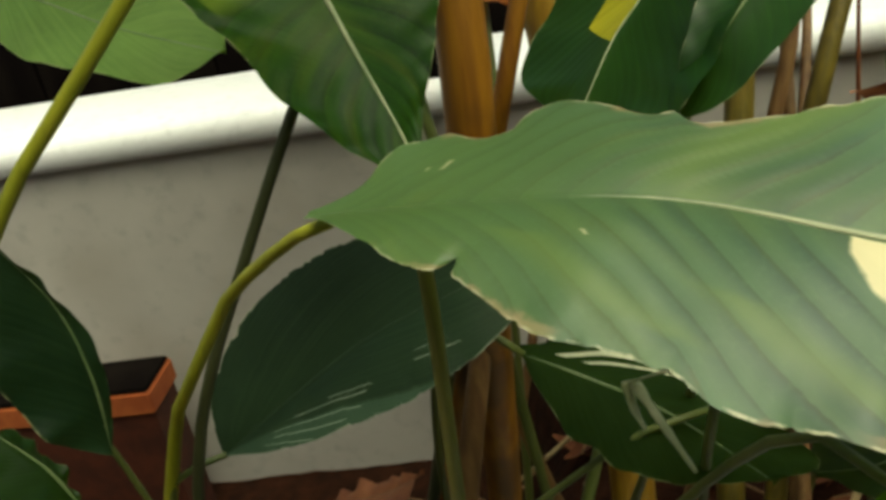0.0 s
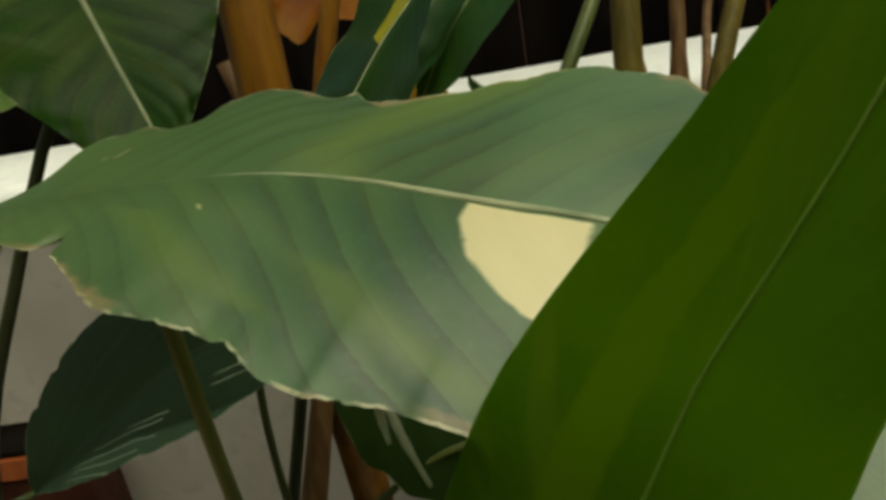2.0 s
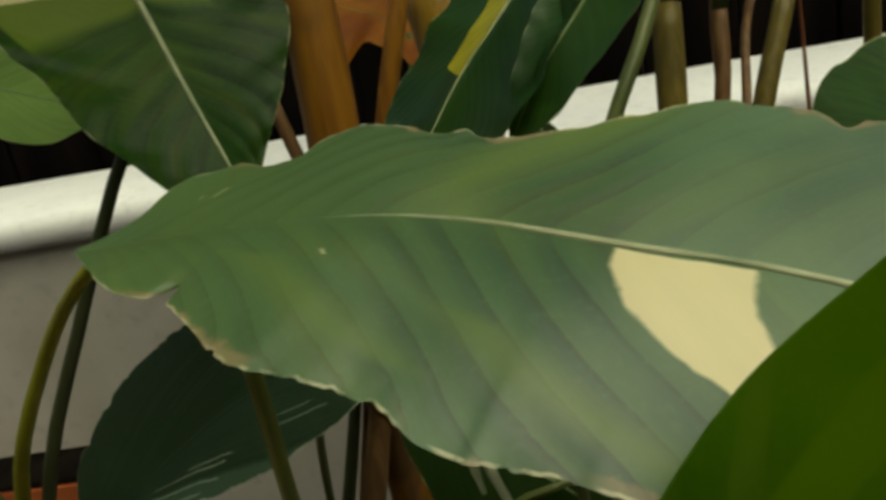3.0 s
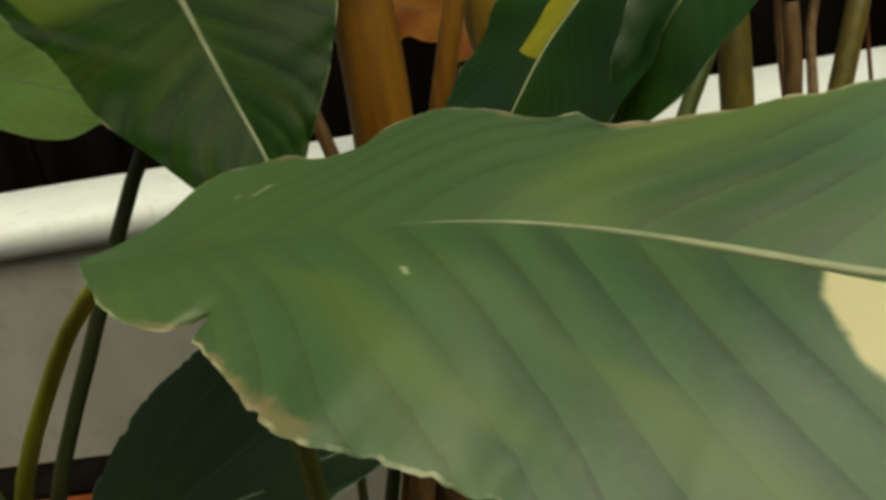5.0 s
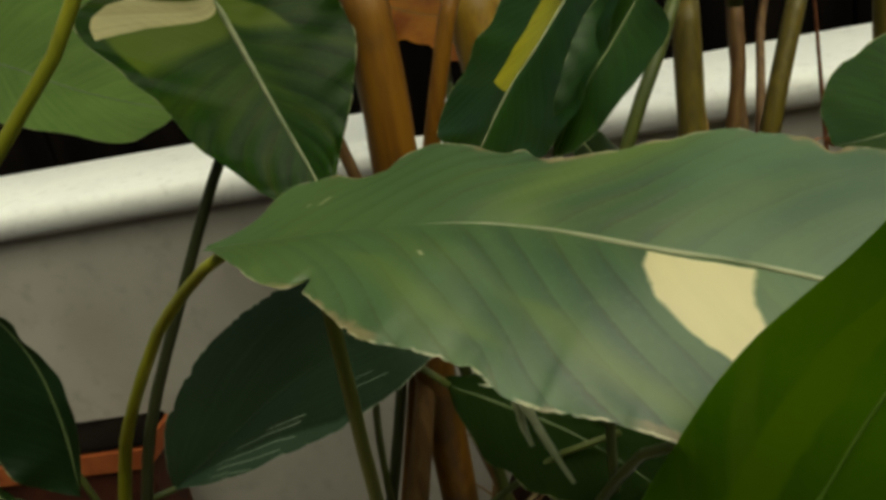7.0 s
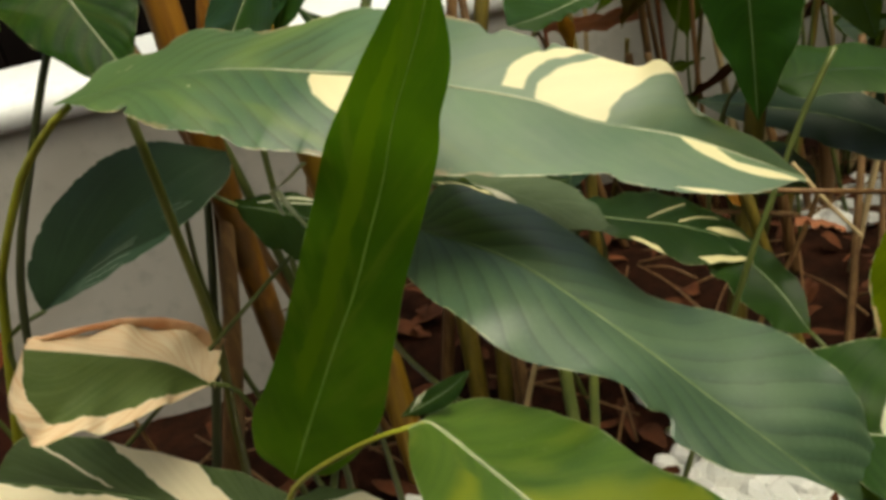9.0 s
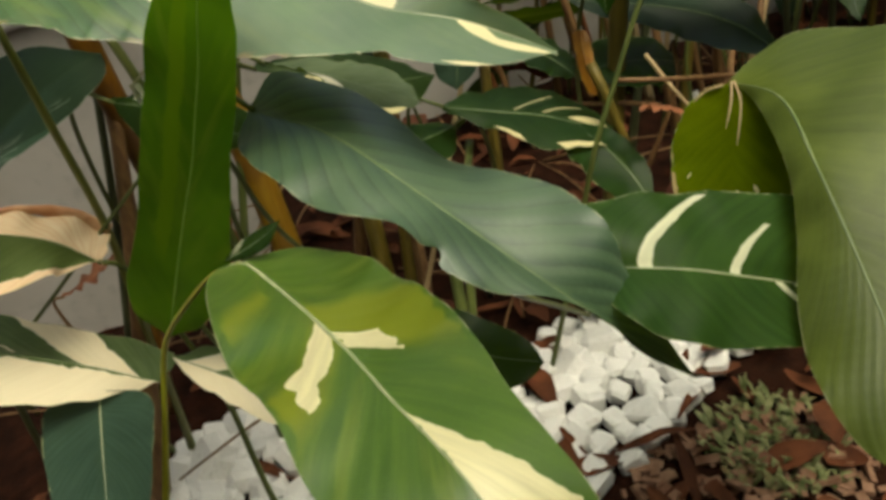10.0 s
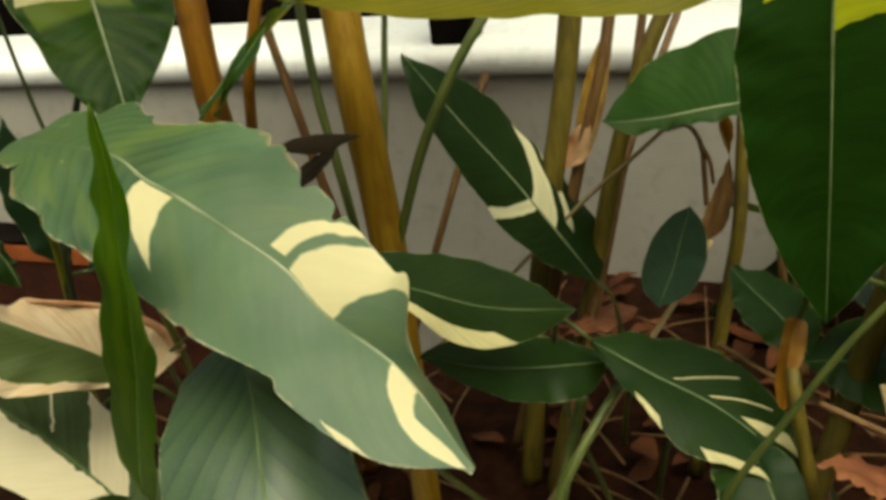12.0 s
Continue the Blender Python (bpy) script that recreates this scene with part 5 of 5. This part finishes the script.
YSHEATH = (
     [(0.492,0.539,0.459), (0.487,0.525,0.443), (0.484,0.505,0.418), (0.484,0.488,0.394)],
     [(0.492,0.539,0.459), (0.483,0.542,0.456), (0.479,0.530,0.438), (0.476,0.510,0.412), (0.479,0.496,0.395), (0.484,0.488,0.394)],
     [(0.492,0.539,0.459), (0.500,0.539,0.454), (0.499,0.524,0.435), (0.492,0.505,0.411), (0.488,0.493,0.396), (0.484,0.488,0.394)])
blade(low, YSHEATH, M_STYO, None, 0.001, 30, 7, 0.10, 0.0015, seed=95, name="sheath", label="dull yellow-orange leaf sheath")
stem(low, [(0.489,0.51,0.425), (0.494,0.49,0.397), (0.504,0.483,0.354), (0.516,0.47,0.3)], 0.0065, 0.008, M_STOL, "stem", seed=96)
stem(low, [(0.562,0.513,0.414), (0.572,0.469,0.384), (0.587,0.425,0.354)], 0.0028, 0.002, M_DRYS, "dry_stalk", "pale dry stalk", seed=97, ground=False)
stem(low, [(0.512,0.49,0.404), (0.577,0.454,0.399), (0.608,0.371,0.424)], 0.0030, 0.003, M_STB, "stem", seed=98, ground=False)
stem(low, [(0.635,0.582,0.389), (0.627,0.556,0.345), (0.596,0.546,0.283), (0.572,0.55,0.227)], 0.003, 0.004, M_STB, "stem", seed=99)
stem(low, [(0.594,0.541,0.325), (0.55,0.573,0.329), (0.505,0.604,0.33), (0.425,0.652,0.345)], 0.0032, 0.0036, M_STB, "stem", seed=90, ground=False)

def added_crown(plant, line, n, seed, radii=(0.004, 0.008), material=M_STG):
    """An added leafy stem top, out of view, that shades the bed."""
    r = random.Random(seed)
    top = Vector(line[0])
    up = (top - Vector(line[1])).normalized()
    tip = Vector((top.x + 0.2 * up.x, min(0.92, top.y), max(1.28, top.z + 0.35)))
    bow = top.lerp(tip, 0.5) + Vector((0, 0, 0.04))
    part("stem", tube_mesh([tip, bow, top - up * 0.01], *radii, 14, 8, seed=seed), material, plant)
    for i in range(n):
        o = tip.lerp(bow, 0.5 * i / n)
        turn, size, w = r.uniform(0, 6.28), r.uniform(0.34, 0.46), r.uniform(0.045, 0.065)
        d = Vector((math.cos(turn), math.sin(turn) - 0.35, r.uniform(0.1, 0.5))).normalized()
        side = d.cross(Vector((0, 0, 1))).normalized()
        ml = [o, o + d * size * 0.35 + Vector((0, 0, 0.02)), o + d * size * 0.7, o + d * size + Vector((0, 0, -0.09))]
        lf = [ml[0], ml[1] + side * w + Vector((0, 0, 0.015)), ml[2] + side * w * 0.8, ml[3]]
        rt = [ml[0], ml[1] - side * w + Vector((0, 0, 0.015)), ml[2] - side * w * 0.8, ml[3]]
        blade(plant, (ml, lf, rt), r.choice((M_DARK, M_A, M_I)), M_RIBD, 0.0012, 30, 6, 0.06, 0.003, seed=seed + i)


added_crown(tall, [(-0.045,0.37,0.97), (-0.085,0.353,0.87)], 1, 496, (0.002, 0.0028), M_STY)
added_crown(tall, [(-0.027,0.478,0.8), (-0.026,0.475,0.776), (-0.025,0.471,0.734), (-0.027,0.471,0.689), (-0.032,0.489,0.593), (-0.039,0.53,0.469)], 3, 501)
added_crown(tall, [(0.025,0.522,0.789), (0.016,0.514,0.767), (0.005,0.511,0.733), (-0.007,0.506,0.693), (-0.023,0.515,0.634)], 2, 511)
added_crown(clump, [(0.028,0.651,0.776), (0.041,0.625,0.675), (0.052,0.616,0.563), (0.062,0.605,0.446), (0.065,0.595,0.316)], 3, 521)
added_crown(clump, [(0.238,0.853,0.717), (0.229,0.822,0.602), (0.216,0.793,0.494), (0.198,0.753,0.348), (0.193,0.734,0.251)], 3, 531)
added_crown(clump, [(0.197,0.705,0.745), (0.174,0.674,0.706), (0.146,0.649,0.66), (0.109,0.625,0.58), (0.077,0.607,0.483)], 2, 541)
added_crown(clump, [(-0.092,0.771,0.752), (-0.074,0.741,0.618), (-0.05,0.719,0.518), (-0.035,0.712,0.406)], 2, 551)
added_crown(clump, [(0.357,0.873,0.706), (0.317,0.835,0.604), (0.291,0.816,0.501), (0.273,0.783,0.388)], 3, 561)
added_crown(clump, [(0.286,0.848,0.715), (0.278,0.824,0.635), (0.261,0.813,0.562), (0.246,0.807,0.496)], 3, 571)
added_crown(clump, [(0.314,0.95,0.722), (0.308,0.953,0.668), (0.306,0.963,0.599)], 2, 581)

# background thicket of stalks and dark leaves on the shaded side of the bed
thicket = thing("shrub_thicket", (0.85, 0.95, 0.045), "shaded thicket of brown stalks and dark leaves", "plant", "garden plants")
rng = random.Random(5)
for i in range(16):
    x, y = rng.uniform(0.62, 1.5), rng.uniform(0.72, 1.2)
    h = rng.uniform(0.35, 0.75)
    lean = rng.uniform(-0.10, 0.10)
    top = (x + lean, y + rng.uniform(-0.05, 0.05), h)
    mat = rng.choice((M_STB, M_STB, M_STOL, M_DRYS, M_STD))
    stem(thicket, [top, (x + 0.6 * lean, y, 0.55 * h), (x, y, 0.045)], rng.uniform(0.003, 0.008), rng.uniform(0.005, 0.011), mat, "stem", seed=100 + i, ground=False, sides=7)
for i in range(22):
    x, y, z = rng.uniform(0.66, 1.6), rng.uniform(0.80, 1.22), rng.uniform(0.22, 0.80)
    turn = rng.uniform(0, 6.28)
    n, w = rng.uniform(0.14, 0.26), rng.uniform(0.03, 0.05)
    d = Vector((math.cos(turn), math.sin(turn), rng.uniform(-0.5, 0.3))).normalized()
    s = d.cross(Vector((0, 0, 1))).normalized()
    o = Vector((x, y, z))
    midl = [o, o + d * n * 0.35 + Vector((0, 0, 0.02)), o + d * n * 0.7 + Vector((0, 0, 0.01)), o + d * n + Vector((0, 0, -0.03))]
    up = Vector((0, 0, w * rng.uniform(-0.3, 0.5)))
    lf = [midl[0], midl[1] + s * w + up, midl[2] + s * w * 0.8 + up, midl[3]]
    rt = [midl[0], midl[1] - s * w + up, midl[2] - s * w * 0.8 + up, midl[3]]
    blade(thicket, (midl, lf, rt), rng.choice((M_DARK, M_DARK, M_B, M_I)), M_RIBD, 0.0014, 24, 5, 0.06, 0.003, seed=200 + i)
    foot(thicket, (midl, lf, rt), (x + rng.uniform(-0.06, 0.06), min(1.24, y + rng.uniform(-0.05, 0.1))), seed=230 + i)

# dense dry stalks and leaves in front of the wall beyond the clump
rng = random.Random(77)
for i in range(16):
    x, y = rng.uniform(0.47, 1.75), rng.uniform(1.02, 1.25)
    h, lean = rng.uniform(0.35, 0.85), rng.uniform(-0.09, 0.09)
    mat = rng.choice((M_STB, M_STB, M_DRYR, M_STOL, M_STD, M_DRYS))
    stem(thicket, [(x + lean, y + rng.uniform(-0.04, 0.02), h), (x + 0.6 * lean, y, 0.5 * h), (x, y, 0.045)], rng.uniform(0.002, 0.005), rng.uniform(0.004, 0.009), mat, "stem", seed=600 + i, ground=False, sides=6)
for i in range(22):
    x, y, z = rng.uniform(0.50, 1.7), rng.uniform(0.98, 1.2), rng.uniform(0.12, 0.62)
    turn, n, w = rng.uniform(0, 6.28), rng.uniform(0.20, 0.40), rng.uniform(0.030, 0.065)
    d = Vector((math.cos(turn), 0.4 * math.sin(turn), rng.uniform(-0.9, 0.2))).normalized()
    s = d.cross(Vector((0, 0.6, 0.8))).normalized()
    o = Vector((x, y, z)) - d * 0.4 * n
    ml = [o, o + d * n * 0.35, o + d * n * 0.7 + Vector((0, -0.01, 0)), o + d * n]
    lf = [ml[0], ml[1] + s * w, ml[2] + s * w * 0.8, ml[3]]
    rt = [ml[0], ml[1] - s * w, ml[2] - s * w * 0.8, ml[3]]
    blade(thicket, (ml, lf, rt), rng.choice((M_SHADED, M_H2, M_LITTER, M_DRYR, M_STOL, M_H2)), None, 0.001, 20, 5, 0.12, 0.006, seed=700 + i)

# tall leafy stalks, unseen, added to shade this side of the bed
rng = random.Random(31)
for i in range(8):
    x, y = rng.uniform(0.85, 1.7), rng.uniform(0.55, 1.2)
    z = rng.uniform(1.1, 1.6)
    turn, n, w = rng.uniform(0, 6.28), rng.uniform(0.3, 0.45), rng.uniform(0.05, 0.075)
    d = Vector((math.cos(turn), math.sin(turn), rng.uniform(-0.1, 0.35))).normalized()
    s = d.cross(Vector((0, 0, 1))).normalized()
    o = Vector((x, y, z)) - d * n * 0.5
    ml = [o, o + d * n * 0.35 + Vector((0, 0, 0.03)), o + d * n * 0.7 + Vector((0, 0, 0.02)), o + d * n + Vector((0, 0, -0.05))]
    lf = [ml[0], ml[1] + s * w, ml[2] + s * w * 0.8, ml[3]]
    rt = [ml[0], ml[1] - s * w, ml[2] - s * w * 0.8, ml[3]]
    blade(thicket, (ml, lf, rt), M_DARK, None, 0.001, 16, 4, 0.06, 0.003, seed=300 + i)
    gx = 0.95 + 0.7 * rng.random()
    gy = rng.uniform(0.85, 1.2)
    stem(thicket, [o, o.lerp(Vector((gx, gy, 0.6)), 0.5) + Vector((0, 0, 0.1)), Vector((gx, gy, 0.5)), Vector((gx, gy, 0.045))], 0.003, 0.007, M_STD, "stem", seed=400 + i, ground=False, sides=6)

# ---------------- terracotta troughs by the foot of the wall ----------------
def slab(size, at, seed):
    bm = bmesh.new()
    bmesh.ops.create_cube(bm, size=1.0, matrix=Matrix.Diagonal((*size, 1)))
    bmesh.ops.bevel(bm, geom=bm.edges[:], offset=0.003, segments=2, affect="EDGES")
    for v in bm.verts:
        v.co += 0.0008 * noise.noise_vector(v.co * 25 + Vector((seed, 0, 0)))
        v.co += Vector(at)
    return bm


# Lit band, shaded front and shaded rim are set apart by colour alone.
for i, (x0, x1) in enumerate(((-1.46, -1.03), (-0.97, -0.665))):
    mid_x = (x0 + x1) / 2
    block = thing("terracotta_trough", (mid_x, 1.16, -0.24), "terracotta trough with an orange band, its shaded body and rim painted dark", "planter", "troughs by the wall")
    part("body", slab((x1 - x0, 0.10, 0.32), (mid_x, 1.19, -0.085), i), M_CLAY_SHADED, block, smooth=False)
    part("band", slab((x1 - x0 + 0.012, 0.112, 0.044), (mid_x, 1.19, 0.094), i + 5), M_CLAY, block, "orange terracotta band", smooth=False)
    part("rim", slab((x1 - x0 + 0.006, 0.106, 0.010), (mid_x, 1.19, 0.119), i + 9), M_FENCE, block, "rim painted black for shade", smooth=False)

# ---------------- leaf litter ----------------
def litter():
    r = random.Random(9)
    bm = bmesh.new()
    for i in range(520):
        x, y = r.uniform(-0.9, 1.5), r.uniform(0.08, 1.27)
        if x < 0.05 and y > 0.45 and i % 5:
            continue
        turn, n, w = r.uniform(0, 6.28), r.uniform(0.03, 0.11), r.uniform(0.006, 0.02)
        d, s = Vector((math.cos(turn), math.sin(turn), 0)), Vector((-math.sin(turn), math.cos(turn), 0))
        z = 0.052 + r.uniform(0, 0.025) + dip(x, y)
        rows = []
        for k in range(6):
            f = k / 5
            half = w * math.sin(math.pi * (0.06 + 0.88 * f))
            c = Vector((x, y, z + 0.012 * math.sin(3 * f + i))) + d * n * (f - 0.5)
            lift = Vector((0, 0, r.uniform(0.2, 0.9) * half))
            rows.append([bm.verts.new(c + s * half + lift), bm.verts.new(c), bm.verts.new(c - s * half + lift * 0.6)])
        for a, b in zip(rows, rows[1:]):
            for j in range(2):
                bm.faces.new((a[j], a[j + 1], b[j + 1], b[j]))
    return part("leaf_litter", bm, M_LITTER)


tagged(litter(), "scattered dry brown leaves on the soil", "leaf litter", kind="stuff")


def chips():
    r = random.Random(44)
    bm = bmesh.new()
    for i in range(260):
        a, q = r.uniform(0, 6.28), math.sqrt(r.random())
        x, y, z = 0.50 + 0.17 * q * math.cos(a), 0.15 + 0.10 * q * math.sin(a), 0.05 + r.uniform(0.0, 0.012)
        m = Matrix.Translation((x, y, z)) @ pose(0, 0, 0, r.uniform(-30, 30), r.uniform(-30, 30), r.uniform(0, 360)) @ Matrix.Diagonal((r.uniform(0.008, 0.03), r.uniform(0.005, 0.012), r.uniform(0.003, 0.006), 1))
        bmesh.ops.create_cube(bm, size=1.0, matrix=m)
    return part("bark_chips", bm, M_CHIP, smooth=False)


tagged(chips(), "loose brown bark chips on the soil beside the pebbles", "bark chips", kind="stuff")


def twigs():
    r = random.Random(12)
    bm = bmesh.new()
    for i in range(70):
        x, y = r.uniform(-0.3, 1.2), r.uniform(0.45, 1.2)
        turn, n = r.uniform(0, 6.28), r.uniform(0.08, 0.25)
        d = Vector((math.cos(turn), math.sin(turn), r.uniform(-0.1, 0.25)))
        p = Vector((x, y, 0.065 + 0.02 * r.random() + dip(x, y)))
        t = tube_mesh([p, p + d * n * 0.5 + Vector((0, 0, 0.01)), p + d * n], 0.0025, 0.0015, 6, 5, seed=i)
        me = bpy.data.meshes.new("tmp")
        t.to_mesh(me)
        t.free()
        bm.from_mesh(me)
        bpy.data.meshes.remove(me)
    return part("twig_litter", bm, M_STB)


tagged(twigs(), "dry brown twigs and stalks lying on the soil", "twigs", kind="stuff")

# ---------------- moss tuft ----------------
def tuft(at, n, reach, seed):
    r = random.Random(seed)
    bm = bmesh.new()
    for i in range(n):
        a, q = r.uniform(0, 6.28), reach * math.sqrt(r.random())
        p = Vector((at[0] + q * math.cos(a), at[1] + q * math.sin(a), 0.05))
        b = r.uniform(0, 6.28)
        d = Vector((math.cos(b), math.sin(b), r.uniform(0.3, 1.4))).normalized()
        s = d.cross(Vector((0, 0, 1))).normalized() * r.uniform(0.002, 0.0055)
        n1 = r.uniform(0.012, 0.035)
        pts = [p, p + d * n1 * 0.5 + Vector((0, 0, 0.004)), p + d * n1]
        v = [bm.verts.new(pts[0] - s * 0.5), bm.verts.new(pts[0] + s * 0.5), bm.verts.new(pts[1] + s), bm.verts.new(pts[1] - s), bm.verts.new(pts[2])]
        bm.faces.new((v[0], v[1], v[2], v[3]))
        bm.faces.new((v[3], v[2], v[4]))
    return part("ground_cover", bm, M_MOSS)


tagged(tuft((0.54, 0.195), 300, 0.075, 3), "low tuft of small green leaves on the soil", "ground cover", kind="stuff")

# ---------------- white pebbles ----------------
def pebble_mesh(seed):
    bm = bmesh.new()
    bmesh.ops.create_cube(bm, size=1.0)
    bmesh.ops.bevel(bm, geom=bm.edges[:], offset=0.2, segments=1, affect="EDGES")
    for v in bm.verts:
        v.co += 0.2 * noise.noise_vector(v.co * 1.6 + Vector((seed * 5.3, seed, 0)))
    me = bpy.data.meshes.new("pebble")
    bm.to_mesh(me)
    bm.free()
    me.materials.append(M_PEB)
    return me


bed = thing("pebble_bed", (0.3, 0.4, 0.045), "bed of white decorative pebbles between the plants", "pebbles", kind="structure")
shapes = [pebble_mesh(i) for i in range(8)]
rng = random.Random(21)
spots, tries = [], 0
AREAS = ((0.44, 0.34, 0.19, 0.13), (0.0, 0.42, 0.20, 0.12), (0.50, 0.63, 0.10, 0.04), (1.02, 0.93, 0.15, 0.07), (0.27, 0.32, 0.12, 0.12), (0.42, 0.36, 0.19, 0.13), (0.04, 0.38, 0.16, 0.13))
while len(spots) < 300 and tries < 20000:
    tries += 1
    cx, cy, rx, ry = AREAS[tries % 7]
    a, q = rng.uniform(0, 6.28), math.sqrt(rng.random())
    x, y = cx + rx * q * math.cos(a), cy + ry * q * math.sin(a)
    if (x - 0.54) ** 2 + (y - 0.20) ** 2 < 0.006 or (x < 0.75 and y < 0.20 + max(0.0, 0.52 * (x - 0.32))):
        continue
    size = rng.uniform(0.024, 0.044) if x > 0.16 else rng.uniform(0.034, 0.058)
    if any((x - u) ** 2 + (y - v) ** 2 < (0.40 * (size + w)) ** 2 for u, v, w in spots):
        continue
    spots.append((x, y, size))
    ob = new("pebble", shapes[len(spots) % 8])
    ob.parent = bed
    ob.matrix_local = Matrix.Translation(Vector((x, y, 0.05 + 0.25 * size)) - bed.location) @ pose(0, 0, 0, rng.uniform(-25, 25), rng.uniform(-25, 25), rng.uniform(0, 360)) @ Matrix.Diagonal((size * rng.uniform(0.9, 1.4), size, size * rng.uniform(0.6, 0.8), 1))
